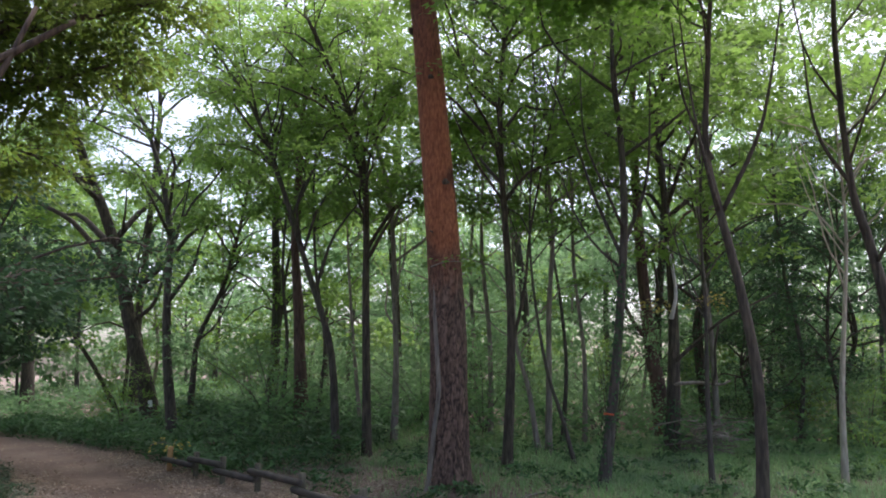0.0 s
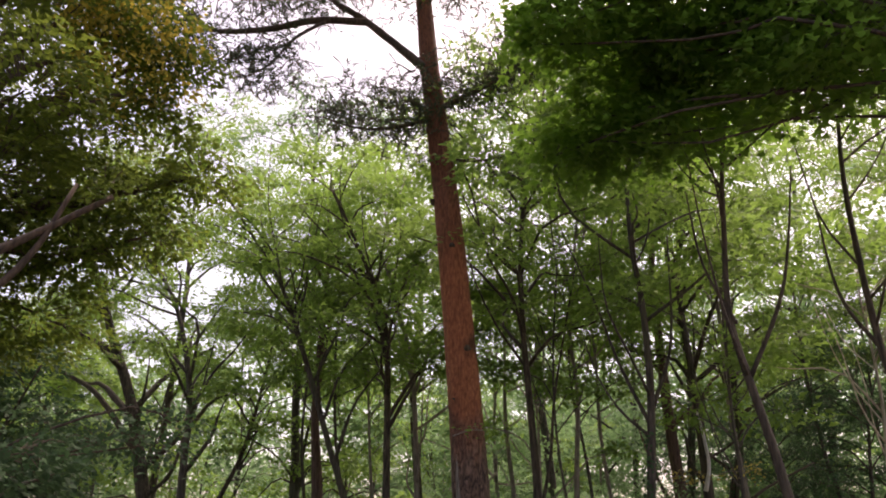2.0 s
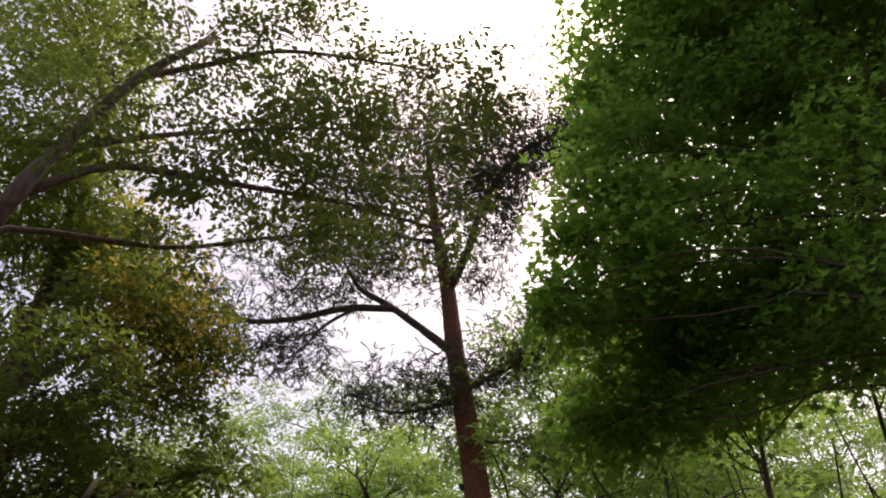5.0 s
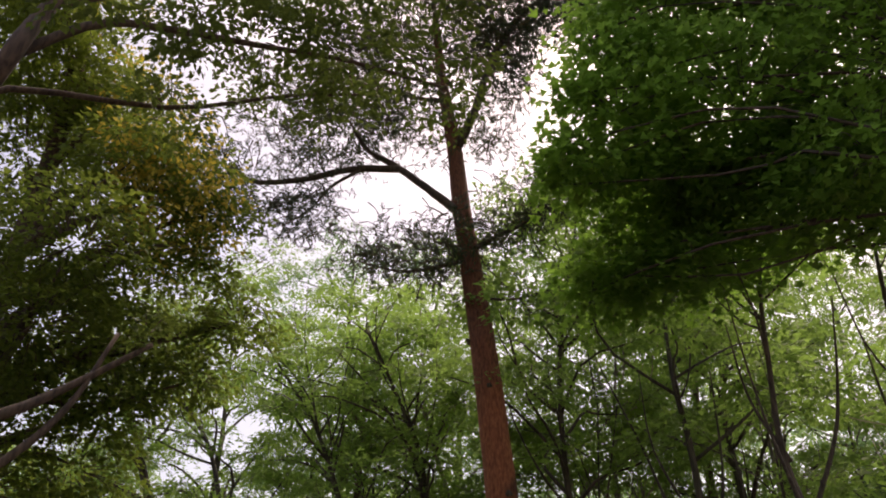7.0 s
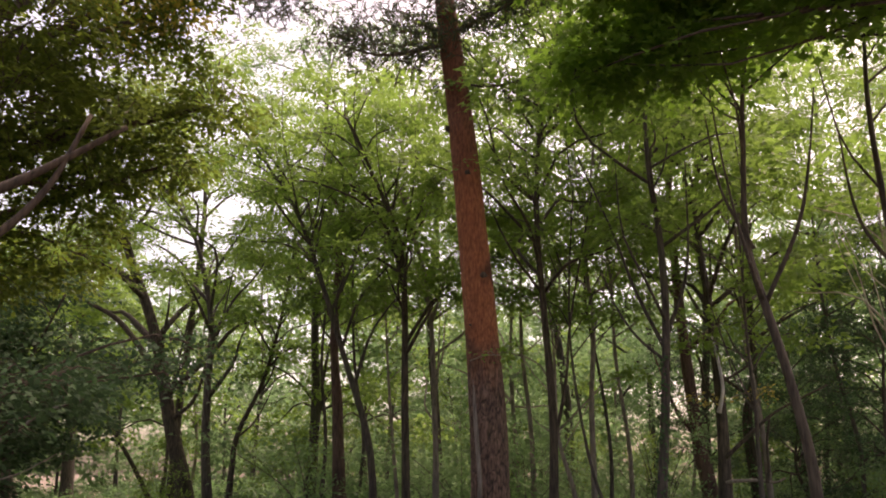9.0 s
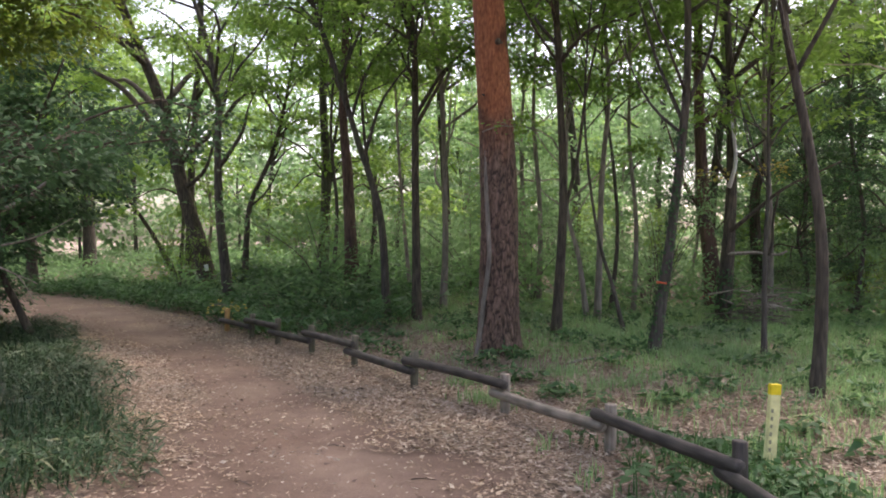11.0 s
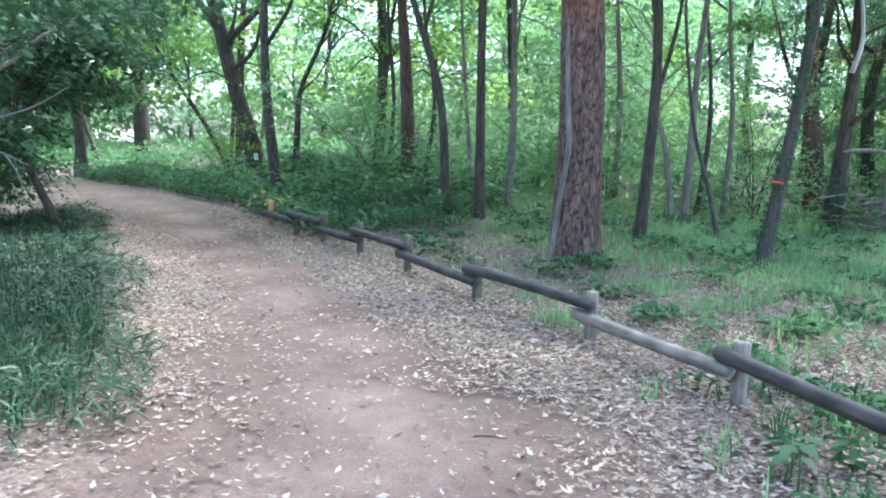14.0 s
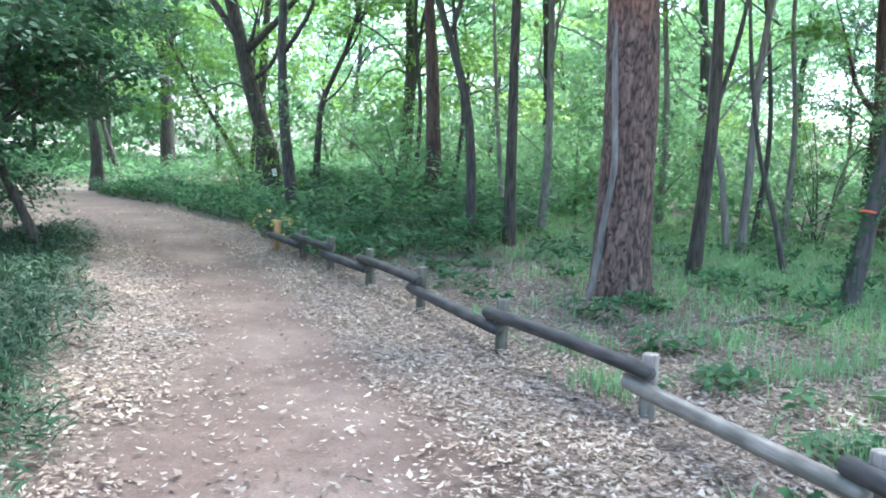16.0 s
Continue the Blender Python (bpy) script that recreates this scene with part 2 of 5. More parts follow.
def mesh_from(name, verts, faces, material, smooth=True):
    me = bpy.data.meshes.new(name)
    me.from_pydata([tuple(v) for v in verts], [], faces)
    me.materials.append(material)
    if smooth:
        me.polygons.foreach_set("use_smooth", [True] * len(me.polygons))
    me.update()
    return me


def quad_mesh(name, quads, material):
    """A mesh of loose quads, from an array of shape (n, 4, 3)."""
    n = len(quads)
    me = bpy.data.meshes.new(name)
    me.vertices.add(4 * n)
    me.vertices.foreach_set("co", np.asarray(quads, np.float32).ravel())
    me.loops.add(4 * n)
    me.loops.foreach_set("vertex_index", np.arange(4 * n, dtype=np.int32))
    me.polygons.add(n)
    me.polygons.foreach_set("loop_start", np.arange(0, 4 * n, 4, dtype=np.int32))
    me.materials.append(material)
    me.update(calc_edges=True)
    return me


def thin_mesh(name, quads, material):
    """Small far leaves as loose triangles, made from leaf quads."""
    half = (quads[:, 1] - quads[:, 3]) * 0.5
    tri = np.stack([quads[:, 0] + half, quads[:, 0] - half, quads[:, 2]], 1)
    n = len(tri)
    me = bpy.data.meshes.new(name)
    me.vertices.add(3 * n)
    me.vertices.foreach_set("co", np.asarray(tri, np.float32).ravel())
    me.loops.add(3 * n)
    me.loops.foreach_set("vertex_index", np.arange(3 * n, dtype=np.int32))
    me.polygons.add(n)
    me.polygons.foreach_set("loop_start", np.arange(0, 3 * n, 3, dtype=np.int32))
    me.materials.append(material)
    me.update(calc_edges=True)
    return me


def palm_mesh(name, quads, material):
    """Three-pointed leaves, one six-cornered face each, made from leaf quads."""
    base, left, tip, right = (quads[:, i] for i in range(4))
    mid = base * 0.45 + tip * 0.55
    corners = np.stack([base, left + (left - right) * 0.14 + (tip - base) * 0.08, mid * 0.72 + left * 0.28, tip, mid * 0.72 + right * 0.28, right + (right - left) * 0.14 + (tip - base) * 0.08], 1)
    n = len(corners)
    me = bpy.data.meshes.new(name)
    me.vertices.add(6 * n)
    me.vertices.foreach_set("co", np.asarray(corners, np.float32).ravel())
    me.loops.add(6 * n)
    me.loops.foreach_set("vertex_index", np.arange(6 * n, dtype=np.int32))
    me.polygons.add(n)
    me.polygons.foreach_set("loop_start", np.arange(0, 6 * n, 6, dtype=np.int32))
    me.materials.append(material)
    me.update(calc_edges=True)
    return me


def part(name, mesh, parent, label=""):
    ob = new(name, mesh)
    ob.parent = parent
    return tagged(ob, label)


def thing(name, place, label, category, group="", kind=""):
    ob = new(name)
    ob.location = place
    return tagged(ob, label, category, group, kind)


def curve_points(points, count):
    """Points along a smooth curve through the given ones."""
    p = np.array([points[0], *points, points[-1]], float)
    p[0], p[-1] = 2 * p[1] - p[2], 2 * p[-2] - p[-3]
    out, spans = [], len(points) - 1
    for t in np.linspace(0, spans - 1e-6, count):
        i, f = int(t), t - int(t)
        a, b, c, d = p[i : i + 4]
        out.append(0.5 * (2 * b + (c - a) * f + (2 * a - 5 * b + 4 * c - d) * f * f + (3 * b - a - 3 * c + d) * f**3))
    return np.array(out)


def tube(name, points, r0, r1, material, count=14, sides=8, flare=0.0, knobs=0.06, seed=0, power=1.0):
    """A tapering round limb along a smooth curve, a little uneven, closed at both ends."""
    g = np.random.default_rng(seed + 11)
    c = curve_points(points, count)
    tangent = np.gradient(c, axis=0)
    tangent /= np.linalg.norm(tangent, axis=1)[:, None]
    ref = np.array([1.0, 0, 0]) if abs(tangent[0][2]) > 0.7 else np.array([0, 0, 1.0])
    verts = []
    k = np.linspace(0, 1, count)
    radius = r1 + (r0 - r1) * (1 - k) ** power
    radius = radius * (1 + flare * np.exp(-k * 14))
    lobes = g.uniform(0, 6.28, 3)
    for i in range(count):
        side = np.cross(tangent[i], ref)
        side /= np.linalg.norm(side)
        other = np.cross(side, tangent[i])
        a = np.linspace(0, 2 * math.pi, sides, endpoint=False)
        rr = radius[i] * (1 + knobs * np.sin(2 * a + lobes[0] + 3 * k[i]) + knobs * 0.7 * np.sin(3 * a + lobes[1] - 5 * k[i]) + g.normal(0, knobs * 0.4, sides))
        rr = rr * (1 + flare * 0.35 * np.exp(-k[i] * 14) * np.sin(4 * a + lobes[2]))
        verts += list(c[i] + rr[:, None] * (np.cos(a)[:, None] * side + np.sin(a)[:, None] * other))
    faces = [(i * sides + j, i * sides + (j + 1) % sides, (i + 1) * sides + (j + 1) % sides, (i + 1) * sides + j) for i in range(count - 1) for j in range(sides)]
    faces += [tuple(range(sides))[::-1], tuple(range((count - 1) * sides, count * sides))]
    return mesh_from(name, verts, faces, material)


def unit(v):
    return v / (np.linalg.norm(v, axis=-1, keepdims=True) + 1e-9)


def leaf_quads(centre, axis, normal, length, width, droop=0.12):
    axis = unit(axis)
    side = unit(np.cross(axis, normal))
    up = np.cross(side, axis)
    length, width = np.reshape(length, (-1, 1)), np.reshape(width, (-1, 1))
    mid = centre - axis * length * 0.06
    return np.stack([centre - axis * length / 2 - up * length * droop * 0.3, mid + side * width / 2, centre + axis * length / 2 - up * length * droop, mid - side * width / 2], 1)


def sprays(lobes, per_area, size, seed, spread=0.42, per_spray=18, flat=0.24, shell=0.5, squash=0.8):
    """Leaves held in flat sprays through rounded lobes (x, y, z, r). Returns the leaf quads and the spray middles with their lobe middles."""
    g = np.random.default_rng(seed)
    quads, ends = [], []
    for x, y, z, r in lobes:
        n = max(3, int(per_area * r**1.7))
        d = unit(g.normal(size=(n, 3)))
        rad = r * g.uniform(shell**3, 1.15, n) ** (1 / 3)
        c = np.array([x, y, z]) + d * rad[:, None] * np.array([1.15, 1.15, squash])
        ends += [(np.array([x, y, z]) * 0.65 + e * 0.35, e) for e in c]
        nrm = unit(np.array([0, 0, 1.0]) + g.normal(0, flat, (n, 3)) + d * 0.25)
        out = unit(d * np.array([1, 1, 0.2]) + g.normal(0, 0.3, (n, 3)))
        m = per_spray
        rr = spread * np.sqrt(g.uniform(0.02, 1, (n, m))) * g.uniform(0.6, 1.2, (n, 1))
        an = g.uniform(0, 2 * math.pi, (n, m))
        t1 = unit(np.cross(nrm, out))
        t2 = np.cross(t1, nrm)
        off = rr[..., None] * (np.cos(an)[..., None] * t2[:, None] * 1.25 + np.sin(an)[..., None] * t1[:, None])
        pos = c[:, None] + off - nrm[:, None] * (rr**2)[..., None] * 0.35 + g.normal(0, 0.05, (n, m, 3))
        axis = unit(off) + 0.7 * out[:, None] + g.normal(0, 0.35, (n, m, 3)) - np.array([0, 0, 0.25])
        ln = nrm[:, None] + g.normal(0, 0.38, (n, m, 3))
        ll = size * g.uniform(0.65, 1.25, n * m)
        quads.append(leaf_quads(pos.reshape(-1, 3), axis.reshape(-1, 3), ln.reshape(-1, 3), ll, ll * g.uniform(0.5, 0.68, n * m)))
    return np.concatenate(quads), ends


def twig_mesh(name, pairs, material, r=0.006):
    """Thin flat-sided twigs from near a lobe's middle to its sprays."""
    a, b = np.array([p for p, _ in pairs[::2]]), np.array([q for _, q in pairs[::2]])
    d = unit(b - a)
    s = unit(np.cross(d, np.array([0.3, 0.2, 1.0])))
    t = np.cross(d, s)
    mid = (a + b) / 2 + np.array([0, 0, 0.06])
    s2, s3 = -0.5 * s + 0.87 * t, -0.5 * s - 0.87 * t
    quads = []
    for p, q, w0, w1 in ((a, mid, r * 1.5, r), (mid, b, r, r * 0.4)):
        for u, v in ((s, s2), (s2, s3), (s3, s)):
            quads.append(np.stack([p + u * w0, p + v * w0, q + v * w1, q + u * w1], 1))
    return quad_mesh(name, np.concatenate(quads), material)


def limb_points(start, end, g, sag=0.12):
    start, end = np.array(start, float), np.array(end, float)
    span = np.linalg.norm(end - start)
    p1 = start * 0.62 + end * 0.38 + g.normal(0, 0.06 * span, 3) + np.array([0, 0, sag * span])
    p2 = start * 0.25 + end * 0.75 + g.normal(0, 0.05 * span, 3) + np.array([0, 0, sag * 0.5 * span])
    return [start, p1, p2, end]


def auto_lobes(spine, g, count, low=0.5, spread=1.9, size=1.1, rise=1.15):
    top = spine[-1][2]
    out = []
    for i in range(count):
        z = top * (low + (rise - low) * ((i + g.uniform(0, 1)) / count) ** 0.75)
        k = min(z, top)
        j = min(range(len(spine)), key=lambda q: abs(spine[q][2] - k))
        a = 2.4 * i + g.uniform(-0.6, 0.6)
        w = spread * g.uniform(0.45, 1.1) * (1.0 if z < top else 0.6)
        out.append((spine[j][0] + w * math.cos(a), spine[j][1] + w * math.sin(a), z, size * g.uniform(0.5, 1.1)))
    return out


def broadleaf(name, base, spine, r, label, category="tree", lobes=None, count=9, bark=None, leaf=None, density=22, size=0.12, low=0.52, spread=2.0, lobe_size=0.85,
              seed=0, group="", limbs=True, extra=(), sides=10, flare=0.35, per_spray=38, rise=1.15, top_r=0.25, squash=0.42, tuft=0.4, palmate=False, limb_r=0.66):
    """A broad-leaved tree: trunk along its spine (offsets from the base), a limb to each leafy lobe, twigs and a crown."""
    g = np.random.default_rng(seed + 100)
    bark, leaf = bark or BARK_GREY, leaf or LEAF_MID
    gz = float(ground_height(base[0], base[1]))
    tree = thing(name, (base[0], base[1], gz), label, category, group)
    pts = [(0, 0, -0.15)] + [(x, y, z - gz) for x, y, z in spine]
    part("trunk", tube("trunk", pts, r, r * top_r, bark, count=26, sides=sides, flare=flare, seed=seed), tree)
    thin = lobes is None
    if thin:
        lobes = auto_lobes(pts, g, int(count * 2.1), low, spread * 1.15, lobe_size, rise)
    else:
        lobes = [(x - base[0], y - base[1], z - gz, q) for x, y, z, q in lobes]
    curve = curve_points(pts, 60)
    if limbs:
        for i, (x, y, z, q) in enumerate(lobes):
            reach = math.hypot(x - curve[-1][0], y - curve[-1][1])
            target = z - 0.45 * reach - 0.3
            j = int(np.argmin(np.abs(curve[:, 2] - max(target, 0.35 * curve[-1][2]))))
            rr = max(0.014, r * (1 - 0.75 * j / 60) * limb_r)
            part("limb", tube("limb", limb_points(curve[j], (x, y, z), g), rr, 0.01, bark, count=8, sides=5, knobs=0.05, seed=seed * 31 + i), tree)
    for i, (points, r0) in enumerate(extra):
        part("limb", tube("limb", [(x - base[0], y - base[1], z - gz) for x, y, z in points], r0, r0 * 0.3, bark, count=18, sides=8, seed=seed * 7 + i), tree)
    for i in range(6 if group == WOOD else 0):
        j = int(g.uniform(22, 56))
        a, reach, up = g.uniform(0, 6.28), g.uniform(0.5, 1.5), g.uniform(1.4, 3.2)
        p, q = curve[j], np.array([math.cos(a), math.sin(a), 0])
        rr = max(0.012, r * (1 - 0.75 * j / 60) * 0.5)
        part("branch", tube("branch", [p, p + q * reach * 0.45 + (0, 0, up * 0.25), p + q * reach * 0.75 + (0, 0, up * 0.6) + g.normal(0, 0.08, 3), p + q * reach + (0, 0, up)], rr, 0.006, bark, count=9, sides=5, seed=seed * 13 + i), tree)
    quads, ends = sprays(lobes, density, size, seed + 5, per_spray=per_spray, squash=squash, spread=tuft)
    if size < 0.18:
        tagged(part("fine_branching", twig_mesh("fine_branching", ends, bark), tree), kind="stuff")
    part("crown", (palm_mesh if palmate else thin_mesh if thin else quad_mesh)("crown", quads, leaf), tree)
    return tree


# ---- ground ----
def build_ground():
    near = np.arange(-12, 26.01, 0.22)
    xs = np.concatenate([[-900, -400, -200, -100, -60, -40, -30], np.arange(-26, 14.01, 0.22), [18, 26, 40, 70, 120, 250, 500, 900]])
    ys = np.concatenate([[-900, -400, -200, -100, -50, -25, -16], near, [30, 36, 45, 60, 90, 150, 300, 600, 900]])
    gx, gy = np.meshgrid(xs, ys)
    z = ground_height(gx, gy)
    d = np.abs(trail_distance(gx, gy))
    z = z - 0.035 * (1 - smooth_step(0.6, 1.7, d))
    for i in range(gx.shape[0]):
        for j in range(gx.shape[1]):
            if abs(gx[i, j]) < 30 and -16 < gy[i, j] < 40:
                z[i, j] += 0.022 * noise.noise((gx[i, j] * 0.9, gy[i, j] * 0.9, 0)) + 0.009 * noise.noise((gx[i, j] * 3, gy[i, j] * 3, 4))
    h, w = gx.shape
    verts = np.stack([gx, gy, z], -1).reshape(-1, 3)
    faces = [(i * w + j, i * w + j + 1, (i + 1) * w + j + 1, (i + 1) * w + j) for i in range(h - 1) for j in range(w - 1)]
    me = mesh_from("ground", verts, faces, GROUND)
    wob = np.array([noise.noise((x * 0.8, y * 0.8, 9)) for x, y, _ in verts])
    s = trail_distance(verts[:, 0], verts[:, 1])
    bare = bare_width(verts[:, 1])
    tr = 1 - smooth_step(0.75, 1.55, np.abs(s) / bare + 0.45 * wob)
    rub = np.array([noise.noise((x * 1.5, y * 1.5, 3)) for x, y, _ in verts])
    wear = (1 - smooth_step(0.1, 0.85, np.abs(s - 0.12) / bare + 0.5 * rub)) * smooth_step(-0.35, 0.4, wob)
    at = me.attributes.new("trodden", "FLOAT", "POINT")
    at.data.foreach_set("value", tr.astype(np.float32))
    at = me.attributes.new("worn", "FLOAT", "POINT")
    at.data.foreach_set("value", wear.astype(np.float32))
    tagged(new("ground", me), "bare brown trodden dirt trail through soft forest soil", "ground", kind="structure")


build_ground()

# ---- the big pine ----
def build_pine():
    base = (-0.25, 12.29)
    gz = float(ground_height(*base))
    tree = thing("pine_tree", (*base, gz), "tall red pine with plated grey bark low and orange bark above", "tree")
    spine = [(0, 0, -0.15), (0.0, 0, 1.2), (-0.01, 0, 2.4), (-0.10, -0.01, 4.2), (-0.24, -0.03, 6.1), (-0.42, -0.06, 8.1), (-0.66, -0.1, 10.2), (-0.80, -0.12, 11.8), (-1.02, -0.18, 13.5), (-1.2, -0.2, 16.0)]
    spine = [(x, y, z - gz * (z > 0)) for x, y, z in spine]
    heights = np.concatenate([np.linspace(-0.15, 4.6, 240), np.linspace(4.65, 16.0 - gz, 130)])
    rows, sides = len(heights), 110
    c = curve_points(spine, 900)
    c = np.stack([np.interp(heights, c[:, 2], c[:, 0]), np.interp(heights, c[:, 2], c[:, 1]), heights], 1)
    radius = np.interp(heights, [0, 0.5, 3, 6, 10, 13, 16], [0.34, 0.312, 0.275, 0.235, 0.18, 0.12, 0.04]) + 0.035 * np.exp(-np.maximum(heights, 0) / 0.2)
    a = np.linspace(0, 2 * math.pi, sides, endpoint=False)
    verts, plates, tones = [], [], []
    for i in range(rows):
        z = heights[i]
        deep = 0.034 * max(0.12, 1 - z / 4.5)
        for t in a:
            ca, sa = math.cos(t), math.sin(t)
            wide = noise.noise((ca * 2.4, sa * 2.4, z * 0.9))
            warp = noise.noise((ca * 3, sa * 3, z * 3 + 5))
            near, cells = noise.voronoi(Vector((ca * 5.2 + 0.7 * warp, sa * 5.2 + 0.6 * wide, z * 4.0 + 0.9 * warp)))
            gap = near[1] - near[0]
            plate = min(1.0, max(0.0, gap / 0.17))
            tone = 0.5 + 0.5 * math.sin(cells[0][0] * 37 + cells[0][1] * 59 + cells[0][2] * 83)
            rr = radius[i] * (1 + 0.03 * math.sin(3 * t + z * 0.5)) + 0.012 * wide + deep * (plate - 0.75) + 0.3 * deep * (tone - 0.5) * plate
            rr += 0.03 * math.exp(-max(z, 0) / 0.2) * math.sin(5 * t + 1) + 0.004 * noise.noise((ca * 12, sa * 12, z * 12))
            verts.append((c[i][0] + rr * ca, c[i][1] + rr * sa, z))
            plates.append(plate)
            tones.append(tone)
    faces = [(i * sides + j, i * sides + (j + 1) % sides, (i + 1) * sides + (j + 1) % sides, (i + 1) * sides + j) for i in range(rows - 1) for j in range(sides)]
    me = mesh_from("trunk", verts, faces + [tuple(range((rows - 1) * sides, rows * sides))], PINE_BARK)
    me.attributes.new("plate", "FLOAT", "POINT").data.foreach_set("value", np.array(plates, np.float32))
    me.attributes.new("plate_tone", "FLOAT", "POINT").data.foreach_set("value", np.array(tones, np.float32))
    for x, z, r in ((0.13, 4.76, 0.07), (0.04, 6.52, 0.06), (-0.12, 3.95, 0.03), (-0.22, 7.4, 0.05)):
        i = int(np.argmin(np.abs(heights - z)))
        y = c[i][1] - math.sqrt(max(radius[i] ** 2 - x * x, 0.01)) + 0.03
        part("knot", tube("knot", [(c[i][0] + x, y + 0.08, z), (c[i][0] + x, y - 0.015, z + 0.01), (c[i][0] + x * 1.2, y - 0.05, z + 0.02)], r, r * 0.5, BARK_DARK, 7, 10, knobs=0.14, seed=int(z * 10)), tree, "dark knot where a branch broke off")
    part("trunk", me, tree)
    world_limbs = [
        ([(-1.0, 12.1, 10.2), (-1.45, 11.95, 10.6), (-2.12, 11.76, 11.18), (-2.67, 11.57, 11.56), (-3.0, 11.4, 12.2)], 0.10),
        ([(-2.05, 11.78, 11.12), (-2.9, 11.4, 11.0), (-3.7, 11.1, 10.7), (-4.53, 10.72, 10.51), (-5.0, 10.4, 10.75), (-5.6, 10.0, 11.0)], 0.075),
        ([(-2.7, 11.5, 11.05), (-3.2, 11.2, 10.5), (-3.5, 11.0, 9.9), (-3.9, 10.8, 9.5)], 0.04),
        ([(-0.8, 12.15, 9.3), (-0.3, 12.2, 9.55), (0.2, 12.25, 9.8), (0.75, 12.3, 10.2)], 0.06),
        ([(-0.9, 12.1, 9.1), (-1.4, 11.9, 8.9), (-2.0, 11.7, 8.8), (-2.7, 11.4, 8.95)], 0.05),
        ([(-0.96, 12.1, 11.7), (-0.6, 12.15, 12.6), (-0.32, 12.18, 13.6), (0.2, 12.25, 14.8), (0.89, 12.31, 15.6), (2.0, 12.3, 15.9), (2.9, 12.28, 15.8)], 0.10),
        ([(-1.25, 12.0, 13.6), (-1.9, 11.8, 14.0), (-2.6, 11.6, 14.8)], 0.05),
        ([(-1.1, 12.05, 12.9), (-1.8, 11.9, 13.0), (-2.5, 11.7, 13.3), (-3.4, 11.3, 13.6)], 0.05),
        ([(-0.7, 12.15, 8.3), (0.1, 12.3, 8.3), (1.0, 12.4, 8.5), (1.6, 12.5, 8.4)], 0.035),
    ]
    for i, (pts, r) in enumerate(world_limbs):
        part("limb", tube("limb", [(x - base[0], y - base[1], z - gz) for x, y, z in pts], r, r * 0.25, BARK_LIMB, count=22, sides=8, knobs=0.1, seed=i), tree)
    part("dead_stub", tube("dead_stub", [(-0.95, -0.2, 10.0), (-1.2, -0.3, 10.15), (-1.35, -0.35, 10.2)], 0.02, 0.006, BARK_GREY, 6, 5), tree, "thin dead branch stub")
    stem = [(-0.30, -0.1), (-0.23, 0.35), (-0.17, 0.9), (-0.10, 1.5), (-0.14, 2.2), (-0.18, 3.0), (-0.22, 4.2)]
    stem = [(x, -math.sqrt(max((float(np.interp(z, heights, radius)) + 0.012) ** 2 - x * x, 0.02)), z) for x, z in stem]
    part("climbing_stem", tube("climbing_stem", stem, 0.05, 0.02, BARK_PALE, 40, 9, knobs=0.12, power=0.6), tree, "pale grey climbing stem on the trunk")
    # needles in brush-like tufts
    g = np.random.default_rng(21)
    clouds = [(-1.2, 12.0, 9.0, 0.6, 120), (-1.9, 11.7, 8.9, 0.55, 130), (-2.6, 11.4, 9.2, 0.5, 90), (-1.3, 11.9, 9.6, 0.5, 110), (0.3, 12.3, 10.2, 0.6, 130), (0.8, 12.3, 10.5, 0.45, 80), (-0.2, 12.2, 9.6, 0.4, 80),
              (-3.5, 11.0, 9.8, 0.6, 170), (-4.4, 10.6, 10.0, 0.65, 190), (-5.3, 10.1, 10.7, 0.6, 160), (-3.2, 11.2, 11.3, 0.7, 120), (-2.9, 11.4, 12.3, 0.8, 130), (-4.0, 10.9, 11.9, 0.7, 90), (-1.9, 11.8, 12.2, 0.8, 120),
              (-3.2, 11.3, 13.8, 0.9, 150), (-2.5, 11.6, 14.9, 1.0, 160), (-1.3, 12.0, 15.2, 1.0, 190), (0.2, 12.2, 15.5, 1.1, 190), (1.2, 12.3, 16.2, 1.1, 190), (2.5, 12.2, 15.9, 0.9, 160), (0.0, 12.2, 13.2, 0.5, 60), (-0.4, 12.2, 12.2, 0.45, 50), (-1.6, 12.0, 16.6, 1.2, 200),
              (1.3, 12.4, 8.4, 0.6, 120), (0.4, 12.3, 8.3, 0.4, 40), (0.3, 12.2, 14.3, 0.7, 90), (1.0, 12.3, 15.2, 0.9, 110), (1.9, 12.3, 15.5, 0.9, 110), (2.7, 12.2, 16.4, 1.0, 110), (-0.3, 12.2, 14.6, 0.7, 140)]
    tufts = []
    for x, y, z, spread, count in clouds:
        pads = np.array([x, y, z]) + g.normal(0, spread * 0.65, (max(4, int(count * (0.17 if z < 11.5 else 0.44))), 3)) * (1.15, 1.15, 0.6)
        for p in pads:
            tufts.append(p + g.normal(0, 0.17, (12, 3)) * (1.2, 1.2, 0.5))
    tufts = np.concatenate(tufts) - np.array([*base, gz])
    out = unit(g.normal(size=tufts.shape) + np.array([0, 0, -0.1]))
    m = 10
    d = unit(out[:, None] * 0.9 + g.normal(0, 0.6, (len(tufts), m, 3)))
    length = g.uniform(0.06, 0.115, (len(tufts), m, 1))
    a0 = tufts[:, None] + out[:, None] * g.uniform(-0.08, 0.08, (len(tufts), m, 1))
    side = unit(np.cross(d, g.normal(size=d.shape))) * 0.0075
    quads = np.stack([a0 - side, a0 + side, a0 + d * length + side * 0.4, a0 + d * length - side * 0.4], 2).reshape(-1, 4, 3)
    part("needles", quad_mesh("needles", quads, NEEDLE), tree)
